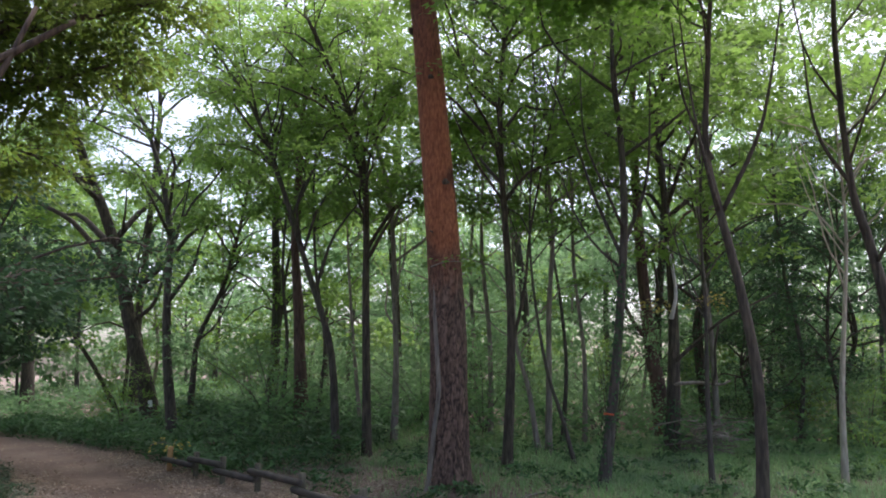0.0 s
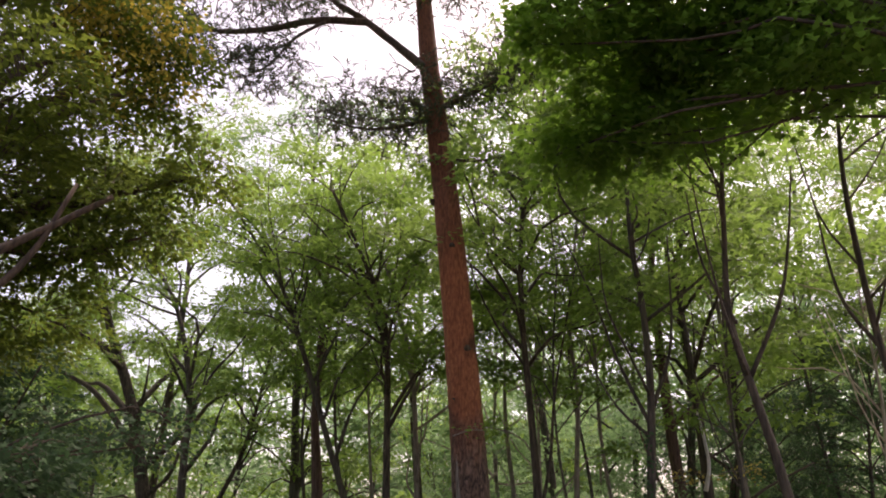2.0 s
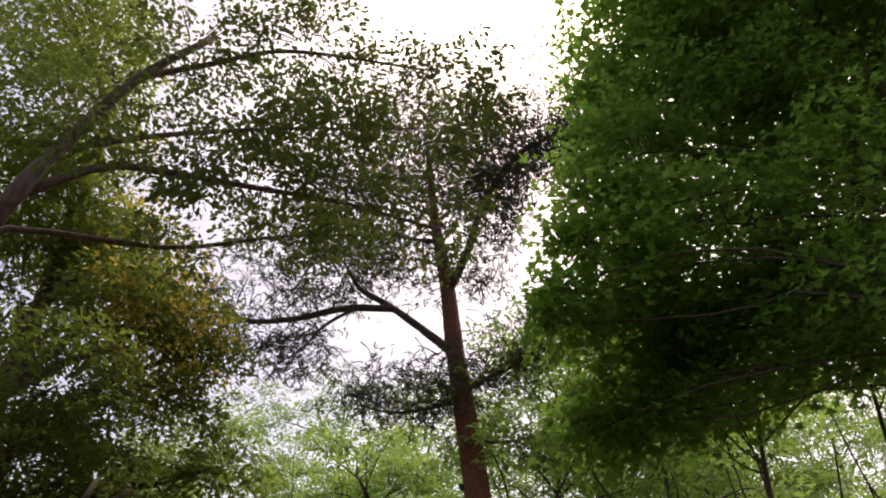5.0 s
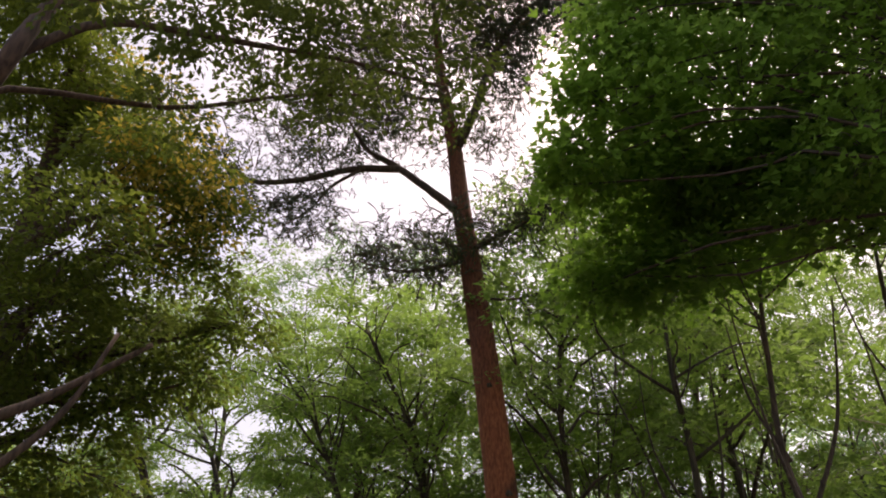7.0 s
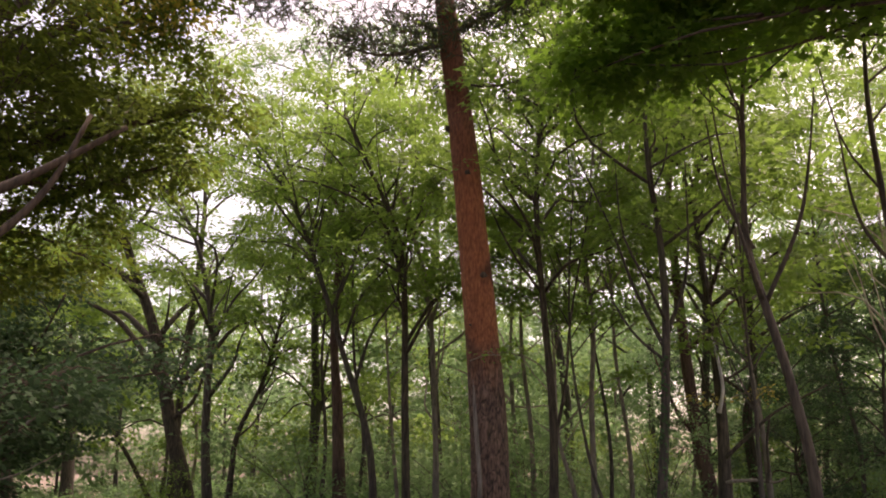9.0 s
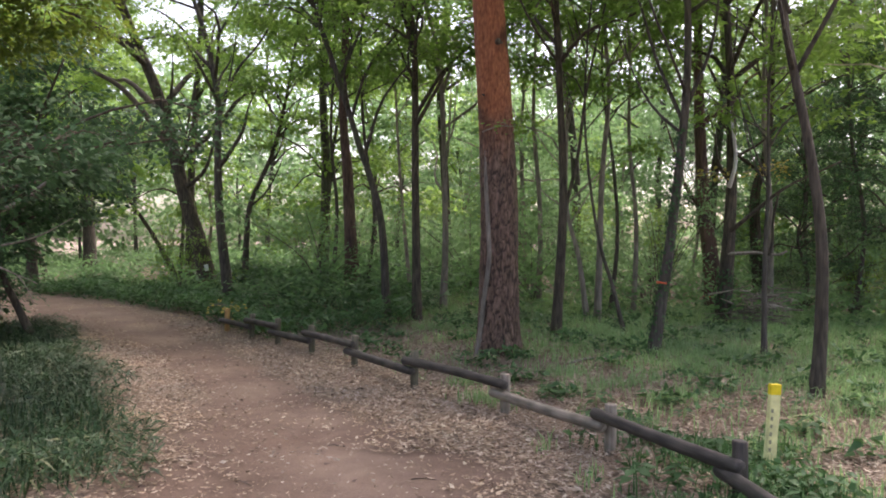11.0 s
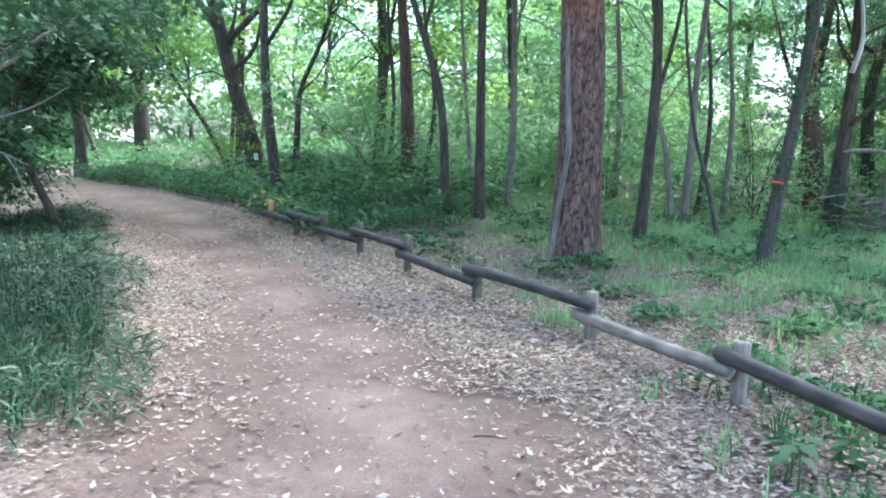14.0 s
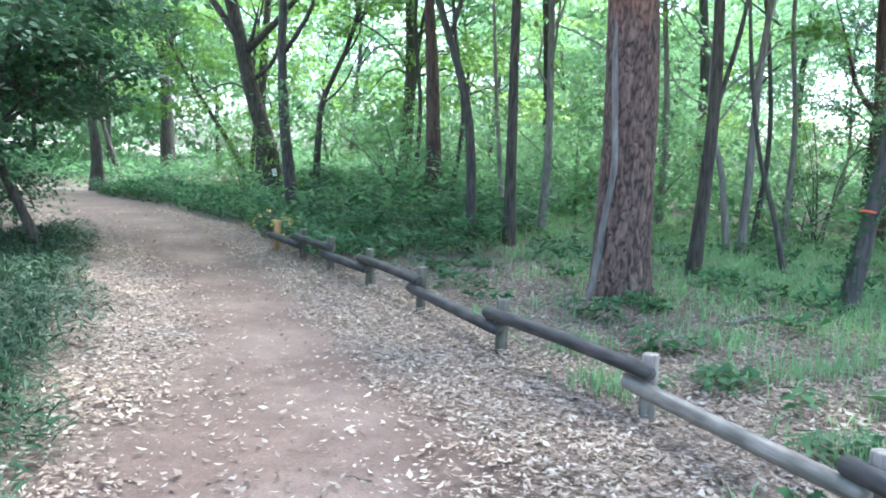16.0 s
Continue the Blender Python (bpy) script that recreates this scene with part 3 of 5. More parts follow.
    tagged(part("fine_branching", twig_mesh("fine_branching", [(t - o * 0.35 + g.normal(0, 0.05, 3), t) for t, o in zip(tufts[::3], out[::3])], BARK_LIMB, 0.010), tree), kind="stuff")


build_pine()

# ---- the wood beyond the fence ----
SLIM = "slim grey-barked tree with layered fresh green leaves"
broadleaf("broadleaf_tree", (-24.0, 35.0), [(-0.2, -0.1, 4.7), (-0.5, -0.3, 8), (-0.4, 0, 12.5)], 0.33, "thick straight dark tree beside the trail bend", bark=BARK_DARK, count=10, spread=2.6, lobe_size=1.4, size=0.15, density=30, seed=1, group=WOOD)
broadleaf("broadleaf_tree", (-18.5, 24.3), [(-0.05, 0, 1.4), (-0.25, -0.1, 3.2), (-0.4, -0.1, 6.0), (-0.3, 0, 9.0)], 0.23, "thick grey tree standing beside the far trail", bark=BARK_DARK, count=9, spread=2.4, lobe_size=1.1, size=0.14, low=0.4, seed=24, group=WOOD)
broadleaf("broadleaf_tree", (-21.9, 29.4), [(-0.35, -0.1, 1.0), (-0.8, -0.2, 2.4), (-1.1, -0.3, 4.5), (-1.2, -0.3, 7.5)], 0.13, "slim leaning tree beyond the trail bend", bark=BARK_DARK, count=7, spread=2.0, lobe_size=1.1, size=0.14, low=0.4, seed=25, group=WOOD)
broadleaf("broadleaf_tree", (-10.9, 22.9), [(-0.3, -0.15, 1.6), (-0.71, -0.39, 3.25), (-1.31, -0.71, 6.0), (-2.1, -1.16, 8.3), (-2.66, -1.44, 10.0), (-3.4, -1.84, 11.7)], 0.27, "leaning dark-barked tree with a white tag near its foot", bark=BARK_DARK, count=11, spread=3.0, lobe_size=1.0, low=0.52, seed=2, group=WOOD, rise=1.25,
          extra=[([(-11.9, 22.3, 4.6), (-13.3, 21.9, 6.4), (-14.6, 21.6, 7.2), (-16.2, 21.2, 8.6)], 0.11), ([(-11.6, 22.5, 3.4), (-10.9, 22.4, 3.9), (-10.5, 22.2, 4.6), (-10.2, 22.0, 6.0)], 0.08)])
broadleaf("broadleaf_tree", (-8.4, 19.4), [(-0.25, -0.13, 2.2), (-0.33, -0.15, 4.0), (-0.35, -0.18, 5.7), (-0.83, -0.42, 7.9), (-1.5, -0.8, 9.2), (-2.45, -1.26, 10.3)], 0.125, SLIM, count=10, spread=2.2, seed=3, group=WOOD,
          extra=[([(-8.75, 19.3, 5.0), (-8.2, 19.2, 6.2), (-7.5, 19.2, 7.0), (-6.6, 19.2, 8.4)], 0.05)])
broadleaf("broadleaf_tree", (-14.8, 27.7), [(-0.84, -0.5, 2.0), (-1.74, -1.0, 3.6), (-2.6, -1.5, 5.6), (-3.0, -1.6, 8.0)], 0.095, "thin dark tree leaning steeply over the undergrowth", bark=BARK_DARK, count=7, spread=2.0, seed=4, group=WOOD)
broadleaf("broadleaf_tree", (-9.5, 22.4), [(0.05, 0.03, 2.0), (0.16, 0.08, 3.0), (0.8, 0.4, 4.8), (1.3, 0.64, 7.7), (1.5, 0.5, 9.5)], 0.10, "slim crooked dark tree with layered green leaves", bark=BARK_DARK, count=9, spread=2.2, seed=5, group=WOOD)
broadleaf("broadleaf_tree", (-5.04, 19.5), [(-0.16, -0.05, 3.4), (-0.3, -0.1, 5.5), (-0.2, 0, 9.0), (-0.3, 0, 11.5)], 0.155, "straight red-brown barked tree in the wood", bark=BARK_RED, count=7, spread=1.8, low=0.6, seed=6, group=WOOD)
broadleaf("broadleaf_tree", (-3.19, 16.2), [(-0.14, -0.04, 2.3), (-0.63, -0.19, 4.0), (-1.13, -0.33, 5.6), (-1.69, -0.5, 7.2), (-2.19, -0.64, 8.1), (-3.3, -0.97, 9.8)], 0.085, "slim grey tree curving over, with fresh leaves", count=10, spread=2.0, seed=7, group=WOOD, rise=1.08)
broadleaf("broadleaf_tree", (-2.49, 16.05), [(-0.06, -0.01, 3.0), (-0.14, -0.03, 6.2), (-0.57, -0.14, 7.7), (-1.45, -0.37, 9.7)], 0.095, "slim dark upright tree with fresh green leaves", bark=BARK_DARK, count=10, spread=2.0, seed=8, group=WOOD, rise=1.08,
          extra=[([(-2.6, 16.0, 5.6), (-2.9, 15.9, 6.8), (-3.6, 15.8, 8.0), (-4.6, 15.6, 9.2)], 0.04)])
broadleaf("broadleaf_tree", (-2.35, 17.9), [(0.05, 0, 1.6), (0.02, 0.01, 3.2), (-0.13, -0.03, 6.0), (-0.68, -0.15, 8.1), (-0.8, 0, 10.0)], 0.09, "slim pale grey tree with a crooked stem", bark=BARK_PALE, count=8, spread=1.9, seed=9, group=WOOD)
broadleaf("broadleaf_tree", (-3.37, 19.0), [(-0.24, -0.06, 2.7), (-0.41, -0.11, 5.2), (-0.5, -0.1, 8.0)], 0.05, "very thin pale sapling in the wood", bark=BARK_PALE, count=4, spread=1.3, low=0.6, seed=10, group=WOOD)
broadleaf("broadleaf_tree", (0.48, 14.35), [(0.12, 0.01, 2.5), (0.04, 0, 4.6), (-0.04, 0, 6.2), (0.03, 0, 7.9), (0.3, 0.1, 9.4), (0.6, 0.2, 11.0)], 0.085, "slim forked dark tree beside the pine", bark=BARK_DARK, count=13, spread=2.0, seed=11, group=WOOD, lobe_size=1.0,
          extra=[([(0.58, 14.35, 2.2), (0.85, 14.4, 3.4), (1.0, 14.4, 4.6), (1.5, 14.5, 7.0)], 0.04)])
broadleaf("broadleaf_tree", (0.97, 17.1), [(-0.21, -0.01, 1.5), (-0.47, -0.02, 2.6), (-0.5, 0, 4.5), (-0.7, 0.1, 7.0)], 0.06, "thin pale leaning tree among grass", bark=BARK_PALE, count=5, spread=1.6, seed=12, group=WOOD)
broadleaf("broadleaf_tree", (1.15, 17.2), [(0.04, 0, 1.7), (0.07, 0, 3.2), (0.2, 0.01, 5.0), (0.11, 0, 6.6), (0.4, 0.1, 9.0), (0.6, 0.1, 11.8)], 0.075, SLIM, bark=BARK_PALE, count=12, spread=2.1, seed=13, group=WOOD)
broadleaf("broadleaf_tree", (1.73, 15.1), [(-0.25, 0, 1.0), (-0.54, 0, 2.0), (-0.77, 0.01, 3.7), (-0.78, 0, 5.2), (-0.6, 0.2, 7.5)], 0.045, "thin bent grey sapling", count=4, spread=1.5, seed=14, group=WOOD)
broadleaf("broadleaf_tree", (2.06, 12.4), [(0.15, 0, 1.0), (0.32, -0.01, 2.4), (0.47, -0.02, 4.1), (0.47, -0.02, 5.5), (0.38, -0.01, 6.6), (0.42, 0, 7.9), (0.7, 0.2, 9.5)], 0.085, "slim ivy-flecked leaning tree with orange tape", bark=BARK_GREY, count=8, spread=1.9, low=0.6, seed=15, group=WOOD, lobe_size=1.0,
          extra=[([(2.5, 12.4, 3.6), (2.1, 12.5, 4.6), (1.8, 12.5, 5.6), (1.3, 12.6, 7.0)], 0.035), ([(2.55, 12.4, 3.9), (2.9, 12.3, 4.9), (3.0, 12.2, 6.6)], 0.035)])
broadleaf("broadleaf_tree", (4.02, 21.3), [(-0.1, 0, 1.2), (-0.3, 0.03, 2.8), (-0.47, 0.05, 5.8), (-0.5, 0.06, 8.9), (-0.4, 0, 11.0)], 0.24, "old red-brown tree with peeling split bark", bark=BARK_RED, count=8, spread=2.2, low=0.55, seed=16, group=WOOD)
broadleaf("broadleaf_tree", (3.71, 17.6), [(0.1, 0, 1.5), (0.16, -0.02, 3.2), (0.11, -0.01, 5.3), (0.02, 0, 7.4), (0.3, -0.03, 9.6)], 0.16, "dark tree with a long bleached scar on its stem", bark=BARK_DARK, count=9, spread=2.2, low=0.6, seed=17, group=WOOD,
          extra=[([(3.85, 17.5, 2.1), (4.3, 17.4, 2.5), (4.9, 17.3, 3.0), (5.9, 17.2, 3.5)], 0.05), ([(3.85, 17.5, 3.6), (4.5, 17.3, 4.0), (5.2, 17.1, 4.9), (6.0, 17.0, 5.2)], 0.03)])
broadleaf("broadleaf_tree", (3.73, 12.8), [(-0.01, 0, 1.4), (0.03, 0, 2.8), (0.02, 0, 3.9), (0.1, 0.1, 6.0)], 0.048, "thin grey sapling by the grass edge", count=4, spread=1.3, lobe_size=0.8, seed=18, group=WOOD)
broadleaf("broadleaf_tree", (5.3, 22.4), [(-0.2, 0.04, 2.9), (0.1, -0.03, 4.5), (0.2, 0, 8.0), (0.1, 0, 11.0)], 0.16, "dark straight tree in deep shade", bark=BARK_DARK, count=8, spread=2.2, seed=19, group=WOOD)
broadleaf("broadleaf_tree", (3.70, 9.5), [(0.05, 0, 0.9), (0.04, -0.01, 1.9), (-0.09, 0.02, 2.9), (-0.28, 0.06, 3.9), (-0.37, 0.08, 4.6), (-0.3, 0.06, 5.6), (-0.22, 0.05, 6.5), (0.0, 0.1, 7.6)], 0.078, "slim dark tree with a bowed stem", bark=BARK_DARK, count=2, spread=1.4, low=0.85, lobe_size=0.5, seed=20, group=WOOD,
          extra=[([(3.45, 9.55, 3.7), (3.9, 9.5, 4.6), (4.1, 9.5, 5.3), (4.3, 9.5, 6.4)], 0.03), ([(3.4, 9.55, 4.4), (3.1, 9.6, 5.2), (3.0, 9.6, 6.2)], 0.025)])
broadleaf("broadleaf_tree", (5.6, 10.1), [(-0.1, 0, 1.4), (-0.2, 0, 2.7), (-0.3, 0.1, 3.5), (-0.45, 0.1, 4.3), (-0.47, 0.15, 6.4), (-0.3, 0.2, 8.0)], 0.085, "slim dark tree with many thin rising branches", bark=BARK_DARK, count=2, spread=1.5, low=0.85, lobe_size=0.5, seed=22, group=WOOD,
          extra=[([(5.2, 10.2, 4.1), (4.8, 10.2, 4.9), (4.7, 10.2, 6.2)], 0.03)])
broadleaf("broadleaf_tree", (5.75, 13.2), [(0.05, 0, 1.5), (0.2, 0, 3.0), (0.3, 0, 4.2), (0.3, 0.1, 6.0)], 0.055, "thin white-barked bare-stemmed tree", bark=BARK_WHITE, count=4, spread=1.4, low=0.7, seed=23, group=WOOD)

# dead branches, scar and tags on the trees
scarred = tube("scar", [(3.80, 17.42, 3.0), (3.92, 17.40, 3.5), (3.88, 17.41, 4.1), (3.80, 17.43, 4.6)], 0.05, 0.02, BARE_WOOD, 12, 8)
dark_tree = [o for o in scene.objects if o.get("label", "").startswith("dark tree with a long")][0]
scar = part("scar", scarred, dark_tree, "long bleached bare-wood scar")
scar.location = -dark_tree.location
dead = part("dead_branch", tube("dead_branch", [(3.80, 17.5, 1.62), (4.3, 17.5, 1.66), (4.75, 17.45, 1.62), (4.95, 17.45, 1.70)], 0.045, 0.02, BARK_PALE, 12, 7), dark_tree, "broken pale dead branch")
dead.location = -dark_tree.location
dead = part("dead_branch", tube("dead_branch", [(4.60, 17.45, 1.60), (4.66, 17.45, 1.9), (4.68, 17.45, 2.4), (4.78, 17.45, 2.9)], 0.04, 0.02, BARK_DARK, 12, 7), dark_tree, "broken upright dead branch")
dead.location = -dark_tree.location


# ---- broad crowns beside the trail ----
broadleaf("broadleaf_tree", (7.6, 6.2), [(-0.1, 0.1, 2.0), (-0.5, 0.3, 4.5), (-1.2, 0.8, 7.0), (-1.8, 1.2, 10.0), (-2.2, 1.3, 12.5)], 0.26, "broad dense dark green tree overhanging the wood edge", bark=BARK_DARK, leaf=LEAF_DARK, seed=30, density=96, size=0.155, per_spray=22, squash=0.8, tuft=0.4, palmate=True, limb_r=0.15,
          lobes=[(2.0, 7.3, 8.0, 0.7), (3.5, 8.1, 10.6, 1.3), (5.3, 8.6, 12.0, 1.6), (3.4, 7.6, 8.0, 1.1), (4.8, 8.3, 9.2, 1.3), (4.3, 6.8, 6.6, 0.7), (2.2, 8.3, 7.3, 0.7), (3.7, 9.1, 7.7, 1.0), (4.0, 7.5, 6.4, 0.6), (3.7, 8.6, 13.7, 1.6), (1.6, 7.3, 7.3, 0.5), (1.7, 8.3, 6.6, 0.5), (2.9, 9.3, 7.2, 0.8), (5.2, 7.0, 12.8, 1.9), (6.2, 7.6, 10.7, 1.8), (4.1, 6.9, 13.9, 1.6), (5.3, 7.5, 8.2, 1.5), (2.4, 7.6, 8.8, 0.7), (2.7, 7.8, 9.8, 0.8), (2.7, 7.7, 7.4, 0.7), (3.0, 8.4, 12.2, 1.0), (1.75, 7.3, 9.2, 0.3), (1.5, 7.2, 8.3, 0.25), (2.15, 7.8, 10.6, 0.35), (1.3, 7.2, 7.0, 0.25), (2.4, 8.2, 12.2, 0.35), (1.25, 7.3, 7.6, 0.2), (7.0, 8.6, 14.0, 1.9), (7.6, 6.6, 12.0, 1.9), (6.4, 5.6, 15.0, 1.8), (5.0, 8.4, 15.8, 1.7), (2.4, 8.3, 7.6, 0.5), (3.0, 8.6, 7.3, 0.7), (3.8, 8.3, 7.5, 0.8), (4.6, 8.0, 7.6, 0.8), (5.2, 7.9, 7.4, 0.7), (2.3, 8.8, 6.9, 0.4), (4.6, 9.4, 17.2, 1.5), (6.6, 9.6, 16.6, 1.7), (8.0, 9.0, 14.6, 1.7), (5.6, 6.6, 16.8, 1.5), (3.9, 7.8, 11.9, 0.9), (4.6, 7.4, 10.4, 0.9), (1.9, 8.2, 6.3, 0.42), (1.4, 8.3, 6.2, 0.35), (2.6, 8.2, 6.3, 0.45)])
broadleaf("broadleaf_tree", (-8.6, 9.0), [(0.2, -0.1, 2.0), (0.6, -0.3, 4.5), (1.4, -0.5, 7.5), (1.9, -0.8, 11.0), (2.2, -1.4, 14.0)], 0.28, "tall tree with partly golden leaves at the trail side", bark=BARK_LIMB, leaf=LEAF_OLIVE, seed=31, density=150, size=0.1, per_spray=20, squash=0.85, tuft=0.32,
          lobes=[(-5.7, 6.2, 11.4, 1.1), (-6.2, 7.5, 11.0, 1.0), (-7.3, 8.3, 9.8, 1.4), (-4.9, 7.8, 8.9, 0.7), (-5.3, 9.2, 9.0, 0.8), (-4.8, 7.0, 7.0, 0.9), (-4.4, 9.0, 8.0, 0.5), (-5.9, 9.6, 7.9, 1.0), (-5.4, 7.4, 6.2, 1.0), (-7.3, 7.3, 11.1, 1.4), (-5.7, 6.2, 13.4, 1.0), (-7.4, 6.1, 15.4, 1.6), (-6.8, 8.8, 11.0, 1.0), (-4.3, 8.5, 9.0, 0.6), (-4.2, 9.3, 8.8, 0.5), (-5.5, 8.2, 10.2, 0.8), (-6.4, 8.6, 7.0, 1.0), (-5.7, 9.3, 6.8, 0.7), (-6.9, 8.2, 6.0, 0.7), (-4.9, 9.8, 6.9, 0.5), (-4.0, 9.9, 7.2, 0.6), (-6.0, 9.4, 5.0, 0.8), (-6.8, 8.8, 4.6, 0.8), (-5.2, 9.0, 5.8, 0.55), (-4.6, 9.9, 6.3, 0.5), (-5.6, 9.9, 6.4, 0.6), (-6.2, 8.8, 5.8, 0.7)])
golden = [o for o in scene.objects if o.get("label", "").startswith("tall tree with partly golden")][0]
# lobes in a brighter yellow leaf colour along the crown edge
quads, _ = sprays([(-5.2, 8.3, 9.0, 0.5), (-4.3, 9.0, 7.9, 0.45), (-4.8, 7.8, 8.7, 0.5), (-5.2, 9.1, 8.9, 0.6), (-4.2, 8.5, 8.9, 0.45), (-5.4, 8.0, 10.3, 0.5), (-4.9, 8.6, 7.7, 0.5), (-5.6, 7.6, 11.6, 0.4), (-4.6, 8.9, 8.4, 0.7), (-5.0, 8.4, 9.8, 0.6)], 42, 0.095, 131, per_spray=18, squash=0.8, spread=0.3)
gold = part("yellowed_foliage", quad_mesh("yellowed_foliage", quads, LEAF_YELLOW), golden, "golden yellow leaves on the crown edge")
gold.location = Vector((0.35, -0.5, 0)) - golden.location
broadleaf("broadleaf_tree", (-6.2, 4.7), [(0.2, 0.0, 1.6), (0.7, -0.1, 3.0), (1.6, -0.4, 4.6), (2.4, -0.7, 5.7), (3.21, -1.02, 6.46), (3.33, -0.89, 7.26), (3.63, -0.57, 8.7), (4.1, -0.2, 9.8)], 0.15, "spreading brown-limbed tree arching over the trail", bark=BARK_LIMB, leaf=LEAF_ARCH, seed=32, density=80, size=0.078, per_spray=30, squash=0.75, tuft=0.21, limbs=False,
          lobes=[(-2.9, 4.0, 8.3, 0.5), (-2.1, 4.6, 7.8, 0.45), (-1.5, 5.0, 7.8, 0.5), (-0.7, 5.4, 7.7, 0.55), (0.2, 5.7, 7.4, 0.5), (-1.6, 4.8, 8.6, 0.6), (-0.8, 5.0, 8.6, 0.6), (0.0, 5.4, 8.5, 0.6), (-2.6, 5.4, 7.4, 0.5), (-1.7, 6.0, 7.9, 0.55), (-1.0, 6.3, 8.0, 0.45), (-2.2, 4.3, 9.4, 0.7), (-1.0, 4.7, 9.6, 0.7), (0.5, 5.4, 9.3, 0.6), (-3.0, 6.3, 5.3, 0.25), (-0.99, 3.9, 7.4, 0.3), (-0.34, 4.3, 7.8, 0.3), (-0.68, 4.7, 7.3, 0.25), (0.8, 5.1, 8.5, 0.35), (-1.5, 3.9, 6.8, 0.3), (-2.0, 3.2, 6.7, 0.3)],
          extra=[([(-3.1, 3.72, 6.6), (-2.6, 4.1, 7.3), (-2.14, 4.51, 7.54), (-1.4, 5.0, 7.62), (-0.71, 5.36, 7.62), (0.29, 5.68, 7.3)], 0.05),
                 ([(-2.87, 3.81, 7.3), (-2.4, 4.3, 7.9), (-1.9, 4.7, 8.3), (-1.2, 5.0, 8.5), (0.1, 5.4, 8.6)], 0.035),
                 ([(-4.4, 4.2, 5.2), (-4.0, 4.3, 6.4), (-3.71, 4.37, 7.0), (-2.6, 5.41, 7.42), (-1.64, 6.03, 7.92), (-0.9, 6.4, 8.1)], 0.05),
                 ([(-5.3, 4.6, 3.2), (-4.6, 5.2, 3.9), (-3.87, 5.65, 4.27), (-3.53, 5.95, 4.59), (-2.97, 6.39, 5.18)], 0.085),
                 ([(-4.9, 4.9, 3.2), (-4.2, 5.4, 3.5), (-3.79, 5.72, 3.85), (-3.47, 6.0, 4.43), (-3.24, 6.19, 5.25)], 0.07),
                 ([(-2.57, 4.13, 8.7), (-2.0, 4.4, 9.1), (-1.2, 4.7, 9.5), (0.4, 5.3, 9.4)], 0.04)])
broadleaf("broadleaf_tree", (-8.35, 12.2), [(-0.3, -0.18, 0.6), (-0.55, -0.33, 1.4), (-0.55, -0.3, 2.4), (-0.2, 0, 3.6), (0.3, 0.2, 5.0)], 0.075, "small dark evergreen tree shading the trail edge", bark=BARK_DARK, leaf=LEAF_SHADE, seed=33, density=62, size=0.125, per_spray=26,
          lobes=[(-8.3, 11.7, 3.0, 1.0), (-9.0, 13.4, 3.4, 1.0), (-10.6, 14.1, 2.4, 1.0), (-8.2, 12.9, 2.7, 0.8), (-9.2, 14.3, 2.3, 0.5), (-8.6, 11.2, 1.6, 0.7), (-10.0, 12.2, 2.4, 1.5), (-9.4, 15.2, 3.9, 0.7), (-8.5, 12.6, 4.1, 1.0), (-10.5, 13.0, 4.6, 1.3), (-9.8, 11.0, 3.8, 1.3), (-9.0, 12.6, 5.2, 1.1)])
shaded = [o for o in scene.objects if o.get("label", "").startswith("small dark evergreen")][0]
for i, (pts, r0) in enumerate([([(-6.14, 7.42, 1.65), (-5.57, 7.66, 1.97), (-5.03, 7.81, 2.24), (-4.64, 7.89, 2.52), (-4.16, 8.04, 2.66)], 0.035), ([(-5.72, 7.65, 1.68), (-5.28, 7.86, 1.74), (-4.91, 7.96, 1.85), (-4.55, 8.04, 2.05)], 0.018), ([(-5.41, 7.39, 1.6), (-5.18, 7.52, 1.53), (-4.94, 7.64, 1.41), (-4.73, 7.71, 1.31)], 0.014), ([(-4.94, 7.64, 1.41), (-4.81, 7.63, 1.27), (-4.69, 7.6, 1.1)], 0.009)]):
    bough = part("dead_branch", tube("dead_branch", pts, r0, r0 * 0.35, BARK_PALE, 16, 6, seed=500 + i), shaded, "bare pale grey branch")
    bough.location = -shaded.location
broadleaf("broadleaf_tree", (-6.6, 7.3), [(0.2, 0, 1.0), (0.6, 0.1, 1.8), (1.1, 0.1, 2.5), (1.8, 0.2, 3.0)], 0.06, "low leafy branch-laden tree leaning toward the trail", bark=BARK_LIMB, leaf=LEAF_SHADE, seed=34, density=80, size=0.085, per_spray=16,
          lobes=[(-3.6, 6.4, 2.7, 0.6), (-3.9, 7.5, 2.6, 0.5), (-4.1, 8.6, 3.1, 0.6), (-4.3, 6.7, 2.2, 0.5), (-3.4, 8.4, 3.0, 0.4), (-4.3, 6.1, 2.6, 0.8), (-2.9, 8.1, 3.2, 0.4)])

# ---- deeper wood, built from a few kinds ----
def deep_tree(seed, height, r, leaf, bark):
    g = np.random.default_rng(seed)
    lean = g.normal(0, 0.5, 2)
    spine = [(lean[0] * k + g.normal(0, 0.12), lean[1] * k + g.normal(0, 0.12), height * k) for k in (0.25, 0.5, 0.75, 1.0)]
    return broadleaf("broadleaf_tree", (0, -60), spine, r, "slender woodland tree with a bright green crown", bark=bark, leaf=leaf, count=8, spread=2.5, lobe_size=1.6, low=0.2, size=0.19, density=23, per_spray=13,
                     seed=seed, group="trees of the deep wood", sides=7, rise=1.05)


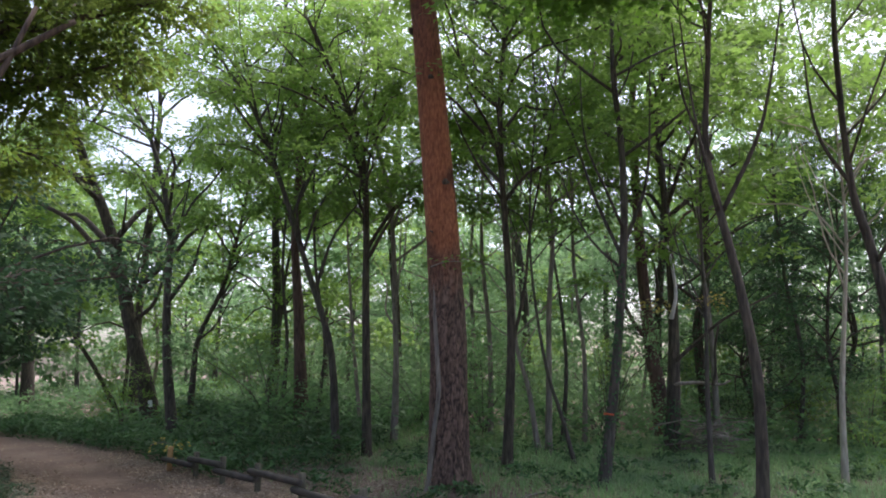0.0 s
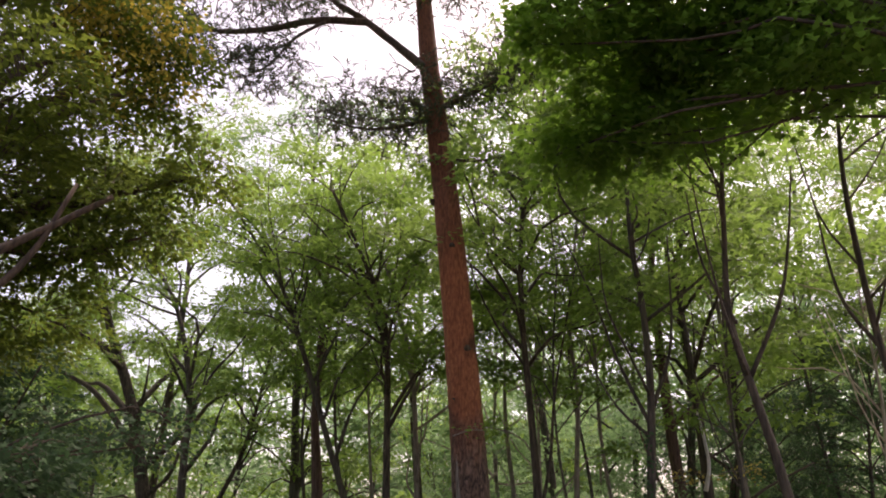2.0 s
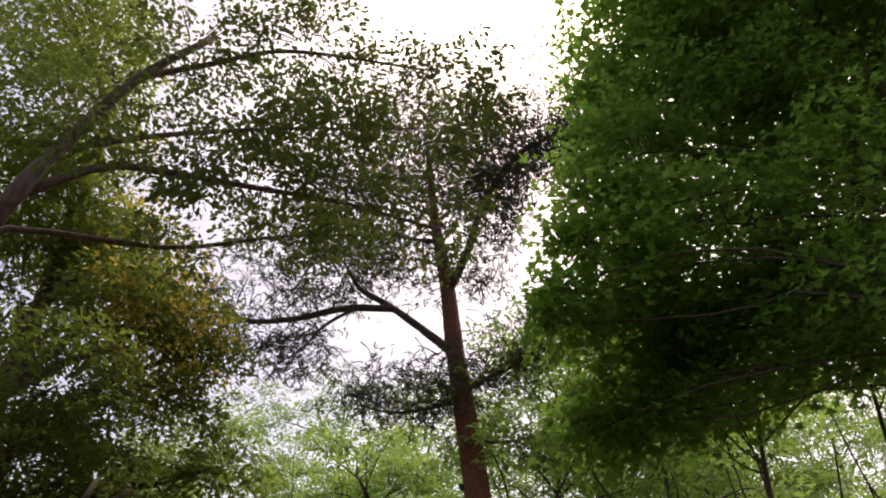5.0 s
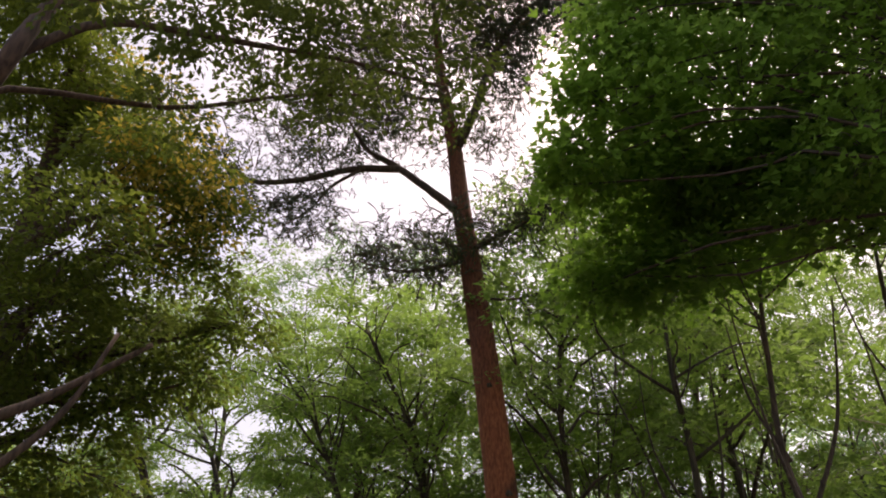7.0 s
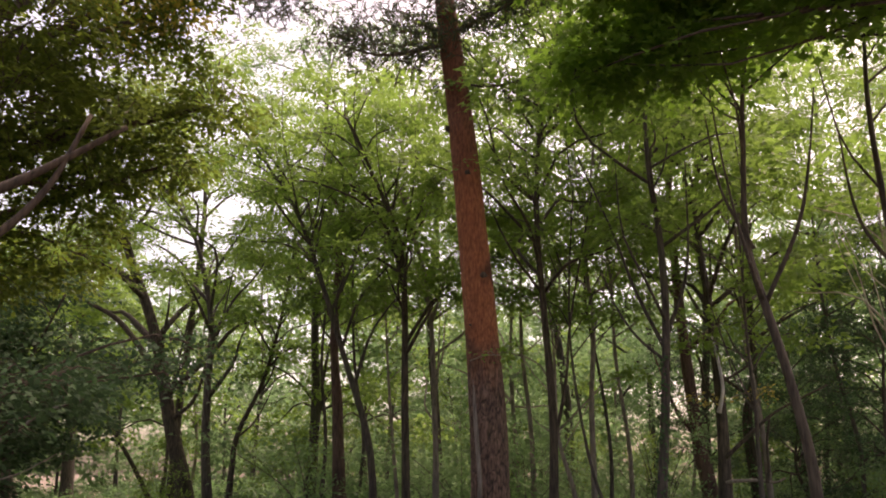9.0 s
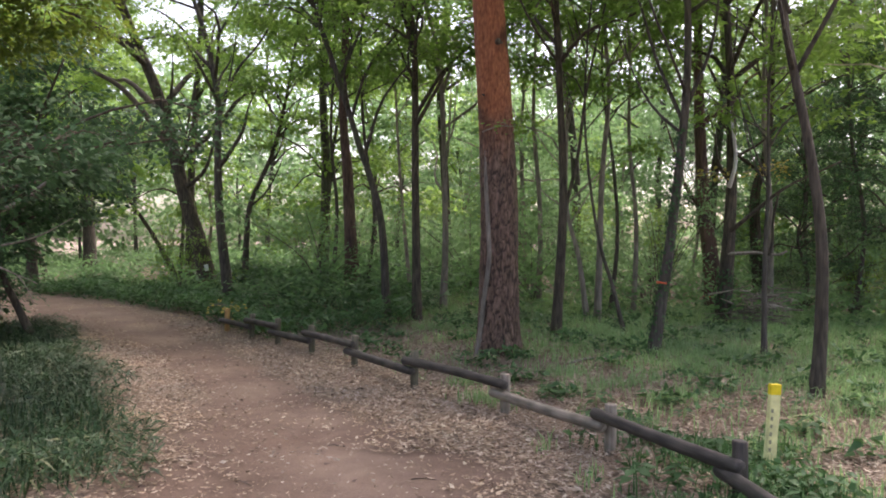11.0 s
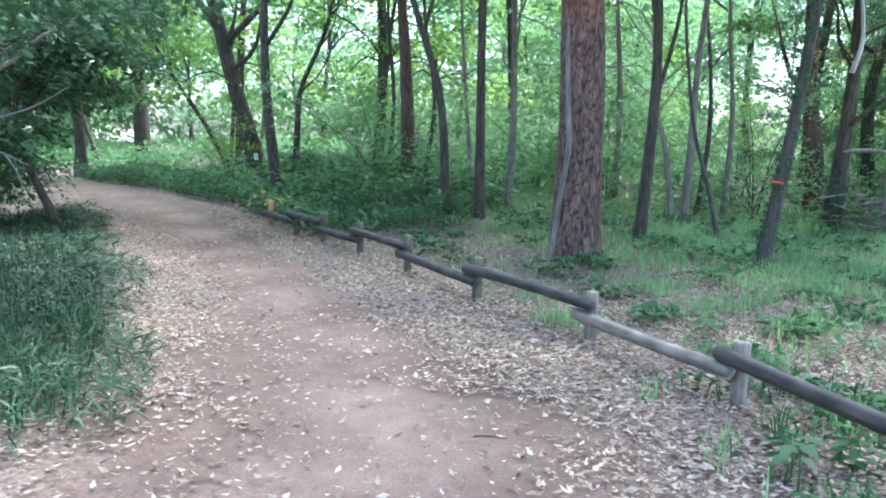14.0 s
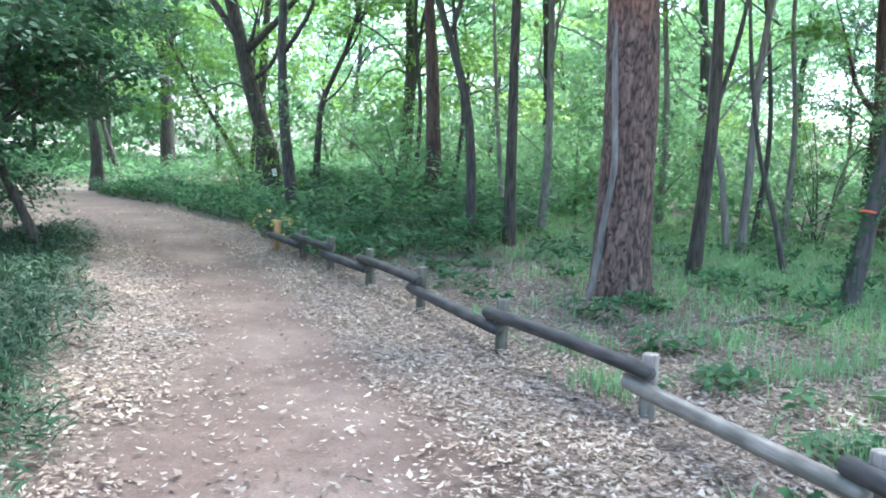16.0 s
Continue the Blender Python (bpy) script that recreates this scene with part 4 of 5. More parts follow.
def on_sight_line(x, y):
    """The sight line from the camera past the trail bend to the thick straight tree, kept treeless."""
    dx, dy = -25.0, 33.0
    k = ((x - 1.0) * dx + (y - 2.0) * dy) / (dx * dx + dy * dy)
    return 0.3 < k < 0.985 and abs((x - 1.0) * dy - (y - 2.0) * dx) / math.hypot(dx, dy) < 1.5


def scatter(kinds, spots, g, size=(0.8, 1.2)):
    """Stands copies of the given kinds at the spots; the first ones are moved there themselves."""
    for i, (x, y) in enumerate(spots):
        m = Matrix.Translation((x, y, float(ground_height(x, y)) - 0.02)) @ Matrix.Rotation(g.uniform(0, 6.28), 4, "Z") @ Matrix.Scale(g.uniform(*size), 4)
        if i < len(kinds):
            kinds[i].matrix_basis = m
        else:
            copy_thing(kinds[i % len(kinds)], m)


g = np.random.default_rng(5)
spots = []
while len(spots) < 58:
    behind = len(spots) >= 48
    # unseen trees behind the camera, added to close off light from there
    if behind:
        x, y = g.uniform(-22, 22), g.uniform(-24, 6)
        if np.hypot(x - 1.2, y) < 8 or abs(float(trail_distance(x, y))) < 4:
            continue
        if y > -3 and -9 < x < 8.5:
            continue
    else:
        a, d = radians(g.uniform(-36, 66)), g.uniform(22.5, 52)
        x, y = 1.2 - d * math.sin(a), 0.5 + d * math.cos(a)
        if abs(float(trail_distance(x, y))) < 3.0 or on_sight_line(x, y):
            continue
    if all(math.hypot(x - p, y - q) > 2.6 for p, q in spots):
        spots.append((x, y))
kinds = [deep_tree(201, 12.5, 0.12, LEAF_FAR, BARK_GREY), deep_tree(202, 10.0, 0.09, LEAF_MID, BARK_DARK), deep_tree(203, 14.0, 0.15, LEAF_FAR, BARK_GREY), deep_tree(204, 9.0, 0.08, LEAF_FAR, BARK_PALE)]
scatter(kinds, spots, g)
for i, (x, y) in enumerate([(4.2, 31.0), (6.8, 30.0), (9.2, 28.5), (-30.0, 36.0), (-33.0, 31.0)]):
    copy_thing(kinds[3], Matrix.Translation((x, y, float(ground_height(x, y)) - 0.02)) @ Matrix.Rotation(1.7 * i, 4, "Z") @ Matrix.Scale(0.8, 4))


def high_tree(seed, height, r, leaf, bark, label, low=0.55):
    g2 = np.random.default_rng(seed)
    lean = g2.normal(0, 0.6, 2)
    spine = [(lean[0] * k + g2.normal(0, 0.15), lean[1] * k + g2.normal(0, 0.15), height * k) for k in (0.2, 0.4, 0.6, 0.8, 1.0)]
    return broadleaf("broadleaf_tree", (0, -60), spine, r, label, bark=bark, leaf=leaf, count=9, spread=2.4, lobe_size=1.15, low=low, size=0.13, density=42, per_spray=14, seed=seed, group="tall trees of the wood", sides=8, rise=1.05)


HIGH = [high_tree(251, 12.5, 0.07, LEAF_MID, BARK_GREY, "tall slim tree with a high light green crown"), high_tree(252, 13.5, 0.08, LEAF_MID, BARK_PALE, "tall grey-stemmed tree with a high leafy crown")]
spots = [(-6.4, 21.6), (-0.4, 20.6), (7.0, 20.5), (-13.0, 21.5), (9.5, 18.0), (1.4, 19.4), (4.9, 19.0)]
for k in range(4):
    a, d = radians(-20 + 19 * k), g.uniform(18.5, 22.5)
    spots.append((1.6 - d * math.sin(a), d * math.cos(a)))
scatter(HIGH, [p for p in spots if abs(float(trail_distance(*p))) > 2.5 and not on_sight_line(*p)], g, (0.85, 1.02))
OLD = [high_tree(261, 16.5, 0.15, LEAF_MID, BARK_DARK, "tall old tree with a wide high crown", 0.4), high_tree(262, 17.5, 0.17, LEAF_FAR, BARK_GREY, "tall old grey tree with a broad green crown", 0.4)]
spots = []
for k in range(9):
    a, d = radians(-24 + 9.0 * k), g.uniform(24, 31)
    if not -13 < math.degrees(a) < -7:
        spots.append((1.6 - d * math.sin(a), d * math.cos(a)))
scatter(OLD, [p for p in spots if abs(float(trail_distance(*p))) > 3 and not on_sight_line(*p)], g, (0.92, 1.08))
# dark leaf colour stands in for deep shade on the right of the wood
SHADY = [high_tree(253, 10.0, 0.11, LEAF_SHADE, BARK_DARK, "dark evergreen tree in the shaded wood", low=0.15)]
scatter(SHADY, [(9.0, 22.5), (7.0, 25.5), (12.0, 23.0), (7.6, 19.4), (10.4, 20.2), (4.4, 25.0), (6.2, 22.0)], g, (0.6, 0.85))


def shrub(seed, leaf, label, height=2.2):
    g2 = np.random.default_rng(seed)
    ob = thing("shrub", (0, -60, 0), label, "shrub", "undergrowth shrubs")
    lobes = [(g2.normal(0, 0.8), g2.normal(0, 0.8), height * g2.uniform(0.25, 1.0), g2.uniform(0.5, 0.85)) for _ in range(9)]
    for i, (x, y, z, q) in enumerate(lobes):
        part("stem", tube("stem", [(g2.normal(0, 0.06), g2.normal(0, 0.06), -0.05), (x * 0.3, y * 0.3, z * 0.5), (x, y, z)], 0.02, 0.006, BARK_GREY, 8, 5, seed=seed + i), ob)
    quads, ends = sprays(lobes, 44, 0.105, seed, per_spray=13)
    part("leaves", thin_mesh("leaves", quads, leaf), ob)
    return ob


spots = []
while len(spots) < 58:
    a, d = radians(g.uniform(-30, 60)), g.uniform(20, 40)
    x, y = 1.2 - d * math.sin(a), 0.5 + d * math.cos(a)
    if abs(float(trail_distance(x, y))) > 3.2 and not on_sight_line(x, y) and all(math.hypot(x - p, y - q) > 1.5 for p, q in spots):
        spots.append((x, y))
spots += [(7.4, 14.6), (2.6, 20.0), (-0.6, 20.6)]
scatter([shrub(301, LEAF_FAR, "leafy bright green undergrowth shrub"), shrub(302, LEAF_MID, "loose fresh green undergrowth shrub", 3.0), shrub(303, LEAF_FAR, "tall thin-leaved green understorey bush", 4.2)], spots, g, (0.75, 1.25))


# far edge of the wood: uncountable leaves and stems
def far_wood():
    g2 = np.random.default_rng(77)
    lobes = []
    for _ in range(500):
        a, d = radians(g2.uniform(-60, 90)), g2.uniform(50, 66)
        x, y = 1.2 - d * math.sin(a), d * math.cos(a)
        lobes.append((x, y, g2.uniform(0.5, 13.0), g2.uniform(1.8, 3.2)))
    quads, _ = sprays(lobes, 8.0, 0.42, 78, spread=0.9, per_spray=10, flat=0.6)
    tagged(new("far_wood", thin_mesh("far_wood", quads, LEAF_FAR)), "dense sunlit green foliage of the far wood", "woodland", kind="stuff")


far_wood()


# ---- log fence ----
POSTS = [(2.95, 4.05), (2.38, 5.85), (1.50, 7.06), (0.40, 8.40), (-0.90, 9.63), (-2.15, 11.03), (-3.25, 12.12), (-4.22, 13.0), (-5.05, 13.72), (-6.02, 14.62)]


def round_log(name, length, r, material, seed):
    """A peeled log along x from 0, with rounded, slightly uneven ends."""
    g2 = np.random.default_rng(seed)
    ks = np.array([0.0, 0.006, 0.02, 0.15, 0.3, 0.45, 0.6, 0.75, 0.9, 0.98, 0.994, 1.0])
    rs = np.array([0.72, 0.92, 1, 1, 1, 1, 1, 1, 1, 1, 0.92, 0.72]) * r
    sides, verts = 18, []
    bow = g2.normal(0, 0.008, 2)
    for k, q in zip(ks, rs):
        for t in np.linspace(0, 2 * math.pi, sides, endpoint=False):
            w = q * (1 + 0.03 * math.sin(2 * t + k * 4 + seed) + g2.normal(0, 0.01))
            verts.append((k * length, w * math.cos(t) + bow[0] * math.sin(k * 3.14), w * math.sin(t) + bow[1] * math.sin(k * 3.14)))
    n = len(ks)
    faces = [(i * sides + (j + 1) % sides, i * sides + j, (i + 1) * sides + j, (i + 1) * sides + (j + 1) % sides) for i in range(n - 1) for j in range(sides)]
    faces += [tuple(range(sides)), tuple(range((n - 1) * sides, n * sides))[::-1]]
    return mesh_from(name, verts, faces, material)


def build_fence():
    fence = thing("log_fence", (POSTS[4][0], POSTS[4][1], 0), "low fence of dark and weathered logs along the trail", "fence")
    o = Vector(fence.location)
    for i, (x, y) in enumerate(POSTS):
        z = float(ground_height(x, y))
        tall = 0.43 if i in (2, 3) else 0.46
        post = part("post", round_log("post", tall + 0.15, 0.052, LOG_ORANGE if i == 9 else (LOG_PALE if i in (2, 3) else LOG_DARK if i < 2 else LOG_POST), 40 + i), fence, "orange weathered end post" if i == 9 else "")
        post.matrix_basis = Matrix.Translation(Vector((x, y, z - 0.15)) - o) @ Matrix.Rotation(radians(-90), 4, "Y") @ Matrix.Rotation(0.7 * i, 4, "X")
    for i, ((ax, ay), (bx, by)) in enumerate(zip(POSTS[:-1], POSTS[1:])):
        d = Vector((bx - ax, by - ay, 0))
        length = d.length
        d.normalize()
        side = Vector((-d.y, d.x, 0)) * 0.095
        up = i % 2
        za = float(ground_height(ax, ay)) + (0.335 if up else 0.225)
        zb = float(ground_height(bx, by)) + (0.335 if up else 0.225)
        if i == 1:
            za -= 0.03
        if i == 2:
            za += 0.015
        a, b = Vector((ax, ay, za)) + side - d * (0.02 if i == 2 else 0.12), Vector((bx, by, zb)) + side + d * 0.12
        m = (b - a).normalized().to_track_quat("X", "Z").to_matrix().to_4x4()
        rail = part("rail", round_log("rail", (b - a).length, 0.052, LOG_PALE if i == 2 else LOG_DARK, 60 + i), fence, "pale weathered log rail" if i == 2 else "")
        rail.matrix_basis = Matrix.Translation(a - o) @ m
    return fence


build_fence()


# ---- yellow marker stake ----
def box_mesh(name, size, material, bevel=0.004):
    bm = bmesh.new()
    bmesh.ops.create_cube(bm, size=1.0)
    bmesh.ops.scale(bm, vec=size, verts=bm.verts)
    bmesh.ops.bevel(bm, geom=bm.edges[:], offset=bevel, segments=2, affect="EDGES")
    me = bpy.data.meshes.new(name)
    bm.to_mesh(me)
    bm.free()
    me.materials.append(material)
    return me


stake = thing("marker_stake", (2.73, 6.74, float(ground_height(2.73, 6.74))), "pale yellow marker stake with a bright yellow top", "marker")
stake.rotation_euler = (radians(2), radians(2.5), radians(20))
part("shaft", box_mesh("shaft", (0.085, 0.05, 0.72), SIGN_PALE), stake).location = (0, 0, 0.27)
part("cap", box_mesh("cap", (0.087, 0.052, 0.085), SIGN_YELLOW), stake, "bright yellow painted top").location = (0, 0, 0.665)
for i in range(6):
    part("mark", box_mesh("mark", (0.02, 0.004, 0.03), SIGN_INK, 0.001), stake, "unreadable faded lettering").location = (-0.022, -0.026, 0.50 - 0.062 * i)


# ---- fallen leaves, grass and low plants ----
def spread_points(n, box, g2, keep):
    x, y = g2.uniform(box[0], box[1], n), g2.uniform(box[2], box[3], n)
    k = g2.uniform(0, 1, n) < keep(x, y)
    return x[k], y[k]


def wobble(x, y, scale, shift=0.0):
    return np.sin(x * scale + 1.3 * np.sin(y * scale * 0.7 + shift)) * np.cos(y * scale * 1.1 + shift + 0.8 * np.sin(x * scale * 0.6))


def fallen_leaves():
    g2 = np.random.default_rng(90)

    def keep(x, y):
        s = trail_distance(x, y)
        k = np.abs(s) / bare_width(y)
        thick = smooth_step(0.6, 1.5, k + 0.3 * wobble(x, y, 2.1) + 0.16 * wobble(x, y, 5.5, 1.0))
        sides = np.where(s > 0, np.exp(-np.maximum(s - 4.8, 0) / 1.6), np.exp(-np.maximum(-s - 1.7, 0) / 0.5))
        thick = thick * np.where(s < 0, 0.2 + 0.8 * smooth_step(4.8, 6.6, y), 1.0)
        strewn = 0.05 + 0.07 * np.clip(wobble(x, y, 3.0, 0.6), 0, 1) + 0.05 * (s < 0) * smooth_step(0.15, 0.5, k)
        return np.clip(thick * sides * (0.8 + 0.3 * wobble(x, y, 1.7)) + strewn * np.exp(-np.maximum(np.abs(s) - 3, 0)), 0, 1)

    x, y = spread_points(1070000, (-14, 6, -6, 20), g2, lambda x, y: keep(x, y) * (0.25 + 0.75 * smooth_step(-2.0, 2.0, y)) * (1 - 0.8 * smooth_step(3.8, 6.0, x)) / (1 + ((x - 0.4) ** 2 + (y - 5.0) ** 2) / 60))
    n = len(x)
    d = np.abs(trail_distance(x, y))
    z = ground_height(x, y) - 0.035 * (1 - smooth_step(0.6, 1.7, d)) + g2.uniform(0.012, 0.045, n)
    a = g2.uniform(0, 2 * math.pi, n)
    axis = np.stack([np.cos(a), np.sin(a), g2.normal(0, 0.18, n)], 1)
    normal = np.stack([g2.normal(0, 0.36, n), g2.normal(0, 0.36, n), np.ones(n)], 1)
    size = 0.024 + 0.05 * g2.uniform(0, 1, n) ** 1.5
    quads = leaf_quads(np.stack([x, y, z], 1), axis, normal, size, size * g2.uniform(0.3, 0.55, n), droop=-0.16)
    tagged(new("fallen_leaves", quad_mesh("fallen_leaves", quads, DRY)), "dry curled pale brown fallen leaves on the dirt", "leaf litter", kind="stuff")


fallen_leaves()


def blades(name, x, y, height, width, material, label, category, seed, lean=0.35):
    g2 = np.random.default_rng(seed)
    n = len(x)
    z = ground_height(x, y) - 0.02
    h = height * g2.uniform(0.5, 1.2, n)
    a = g2.uniform(0, 2 * math.pi, n)
    out = np.stack([np.cos(a), np.sin(a), np.zeros(n)], 1)
    side = np.stack([-np.sin(a), np.cos(a), np.zeros(n)], 1) * (width * g2.uniform(0.6, 1.2, n))[:, None] / 2
    p0 = np.stack([x, y, z], 1)
    k = np.abs(g2.normal(0, lean, n))[:, None]
    up = np.array([0, 0, 1.0])
    p1 = p0 + h[:, None] * (0.6 * up + 0.25 * k * out)
    p2 = p0 + h[:, None] * ((1 - 0.35 * k) * up + 0.9 * k * out)
    quads = np.concatenate([np.stack([p0 - side * 0.6, p0 + side * 0.6, p1 + side, p1 - side], 1), np.stack([p1 - side, p1 + side, p2 + side * 0.1, p2 - side * 0.1], 1)])
    tagged(new(name, quad_mesh(name, quads, material)), label, category, kind="stuff")


def low_leaves(name, x, y, height, length, width, material, label, seed):
    """Leaves at all heights of a low thicket, thicker towards its top, with a rolling surface."""
    g2 = np.random.default_rng(seed)
    n = len(x)
    top = height * (0.75 + 0.3 * wobble(x, y, 1.3, 0.5) + 0.2 * wobble(x, y, 4.0, 1.5))
    z = ground_height(x, y) + np.maximum(top, 0.1) * g2.uniform(0.02, 1, n) ** 0.7
    a = g2.uniform(0, 2 * math.pi, n)
    axis = np.stack([np.cos(a), np.sin(a), g2.normal(0.15, 0.45, n)], 1)
    normal = np.stack([g2.normal(0, 0.5, n), g2.normal(0, 0.5, n), np.ones(n)], 1)
    k = g2.uniform(0.6, 1.3, n)
    quads = leaf_quads(np.stack([x, y, z], 1), axis, normal, length * k, width * k, droop=0.2)
    tagged(new(name, (thin_mesh if width > 0.05 else quad_mesh)(name, quads, material)), label, "undergrowth", kind="stuff")


def grasses():
    g2 = np.random.default_rng(95)

    def fence_side(x, y):
        s = (x - 1.49) * 0.74 + (y - 6.93) * 0.67
        clump = np.clip(0.45 + 0.5 * wobble(x, y, 2.3, 0.4) + 0.45 * wobble(x, y, 6.1, 2.0) + 0.3 * wobble(x, y, 11.0, 0.7), 0, 1.6)
        return np.where(trail_distance(x, y) > 1.9, np.clip(smooth_step(0.6, 5.0, s) * (0.06 + 1.1 * clump) + 0.12 * (s > 0.2) * np.maximum(clump - 0.5, 0), 0, 1), 0)

    x, y = spread_points(140000, (-9, 9, 7, 22), g2, fence_side)
    blades("grass", x, y, 0.24, 0.013, GRASS, "fresh green woodland grass under the trees", "grass", 96, 1.25)

    def near_fence(x, y):
        s = trail_distance(x, y)
        return np.where((s > 1.7) & (s < 4.5), np.clip(0.8 * wobble(x, y, 3.1, 1.0) ** 3 + 0.3 * np.maximum(wobble(x, y, 7.7, 0.2), 0) ** 2 * smooth_step(1.0, 2.6, x), 0, 1), 0)

    x, y = spread_points(60000, (-2, 5, 3.5, 11), g2, near_fence)
    blades("grass", x, y, 0.2, 0.012, GRASS, "thin grass tufts among leaf litter by the fence", "grass", 97)

    def herb_side(x, y):
        s = (x - 1.49) * 0.74 + (y - 6.93) * 0.67
        return np.where((s > 0.6) & (trail_distance(x, y) > 2.0), np.clip(1.6 * wobble(x, y, 3.7, 2.2) - 0.6, 0, 1), 0)

    x, y = spread_points(60000, (-7, 8, 7, 18), g2, herb_side)
    low_leaves("ground_plants", x, y, 0.28, 0.13, 0.07, LEAF_HERB, "low dark green leafy plants among the grass", 102)

    def fence_foot(x, y):
        along = np.exp(-(((x - 2.45) * 0.9 + (y - 5.9) * 0.25) / 0.75) ** 2)
        return np.where((trail_distance(x, y) > 1.75) & (y < 7.4), np.clip(0.9 * along + 0.5 * wobble(x, y, 3.3, 0.3) - 0.35 + 0.35 * wobble(x, y, 7.0, 1.9), 0, 1), 0)

    x, y = spread_points(20000, (0.2, 4.4, 3.6, 7.5), g2, fence_foot)
    low_leaves("ground_plants", x, y, 0.22, 0.085, 0.048, LEAF_HERB, "leafy green plants crowding the foot of the fence", 103)
    x, y = spread_points(9000, (0.2, 4.4, 3.6, 7.5), g2, fence_foot)
    blades("grass", x, y, 0.26, 0.013, LEAF_HERB, "long dark green grass growing through the log fence", "grass", 104, 0.9)

    def left_side(x, y):
        s = -trail_distance(x, y)
        return np.where(s > 1.38 + 0.2 * wobble(x, y, 1.6) + 0.16 * wobble(x, y, 5.3, 1.1) + 0.1 * wobble(x, y, 13.0, 2.0) + 0.75 * np.maximum(5.4 - y, 0), 0.97, 0)

    x, y = spread_points(246000, (-10, -1.2, -5.0, 14.5), g2, lambda x, y: left_side(x, y) * (1 - 0.5 * smooth_step(1.6, 3.6, -trail_distance(x, y))))
    low_leaves("dwarf_bamboo", x[::2], y[::2], 0.34, 0.14, 0.015, SASA, "dark green dwarf bamboo grass beside the trail", 98)
    x, y = x[1::4], y[1::4]
    inner = -trail_distance(x, y) > 1.75 + 0.75 * np.maximum(5.4 - y, 0)
    x, y = x[inner], y[inner]
    blades("dwarf_bamboo", x, y, 0.33, 0.016, SASA, "long arching dwarf bamboo blades beside the trail", "undergrowth", 105, 1.5)

    def bank(x, y):
        s = trail_distance(x, y)
        u = -(x - 1.49) * 0.67 + (y - 6.93) * 0.74
        return np.where((s > 1.6) & (u > 8.2 + wobble(x, y, 1.1)), 0.9 * smooth_step(8, 10, u), 0)

    x, y = spread_points(60000, (-18, -2.5, 13, 26), g2, bank)
    low_leaves("dwarf_bamboo", x, y, 0.6, 0.22, 0.055, LEAF_HERB, "dark dwarf bamboo thicket on the bank by the trail", 99)

    def floor(x, y):
        return np.where((np.hypot(x - 1.2, y) > 17) & (np.abs(trail_distance(x, y)) > 2.6), 0.75, 0.0)

    x, y = spread_points(150000, (-46, 18, 14, 54), g2, floor)
    low_leaves("undergrowth", x, y, 1.1, 0.19, 0.10, LEAF_UNDER, "green low undergrowth covering the wood floor", 101)


grasses()


def herb(seed):
    g2 = np.random.default_rng(seed)
    ob = thing("seedling", (0, -60, 0), "low green broad-leaved seedling among leaf litter", "plant", "seedlings by the fence")
    h = 0.16
    part("stem", tube("stem", [(0, 0, -0.02), (0.01, 0, h * 0.5), (0.015, 0.01, h)], 0.004, 0.002, GRASS, 6, 5), ob)
    n = 11
    a = np.linspace(0, 6.28 * 2, n) + g2.uniform(0, 0.6, n)
    c = np.stack([0.07 * np.cos(a), 0.07 * np.sin(a), h * np.linspace(0.55, 1.05, n)], 1)
    quads = leaf_quads(c, np.stack([np.cos(a), np.sin(a), np.full(n, -0.15)], 1), np.array([0, 0, 1.0]) + g2.normal(0, 0.15, (n, 3)), g2.uniform(0.08, 0.12, n), g2.uniform(0.045, 0.06, n))
    part("leaves", quad_mesh("leaves", quads, LEAF_HERB), ob)
    return ob


g3 = np.random.default_rng(55)
spots = [(2.1 + g3.normal(0, 0.32), 5.3 + g3.normal(0, 0.55)) for _ in range(26)] + [(g3.uniform(0.2, 3.4), g3.uniform(6.6, 10.5)) for _ in range(22)]
spots = [(x, y) for x, y in spots if trail_distance(x, y) > 1.5]
scatter([herb(401), herb(402)], spots, g3, (0.7, 1.25))


# ---- small things in the wood ----
def brush_pile():
    g2 = np.random.default_rng(71)
    ob = thing("brush_pile", (4.35, 17.1, float(ground_height(4.35, 17.1))), "heap of dry grey cut branches at a tree foot", "brush pile")
    for i in range(80):
        a, t = g2.uniform(0, 6.28), g2.uniform(0.05, 0.5)
        c = np.array([g2.normal(0, 0.3), g2.normal(0, 0.25), 0.06 + 0.75 * g2.uniform(0, 1) ** 1.3])
        d = np.array([math.cos(a) * math.cos(t), math.sin(a) * math.cos(t), math.sin(t) * g2.choice([-1, 1])]) * g2.uniform(0.25, 0.55)
        d[2] = max(d[2], -c[2] + 0.02)
        part("branch", tube("branch", [c - d * np.array([1, 1, 0.3]), c + g2.normal(0, 0.03, 3), c + d], g2.uniform(0.01, 0.022), 0.006, BARK_PALE, 6, 5, seed=i), ob)


brush_pile()


def wrap_tape(x, y, z, r, owner):
    """A strip of tape round a stem."""
    sides = 20
    verts, faces = [], []
    for j in range(sides):
        a = 2 * math.pi * j / sides
        for rr, h in ((r, -0.014), (r, 0.014), (r + 0.003, 0.014), (r + 0.003, -0.014)):
            verts.append((x + rr * math.cos(a), y + rr * math.sin(a), z + h + 0.008 * math.sin(a * 2)))
    for j in range(sides):
        k = (j + 1) % sides
        for m in range(4):
            faces.append((4 * j + m, 4 * j + (m + 1) % 4, 4 * k + (m + 1) % 4, 4 * k + m))
    ob = part("tape", mesh_from("tape", verts, faces, TAPE), owner, "orange-red marking tape")
    ob.location = -owner.location


def tree_with(start):
    return [o for o in scene.objects if o.get("label", "").startswith(start)][0]


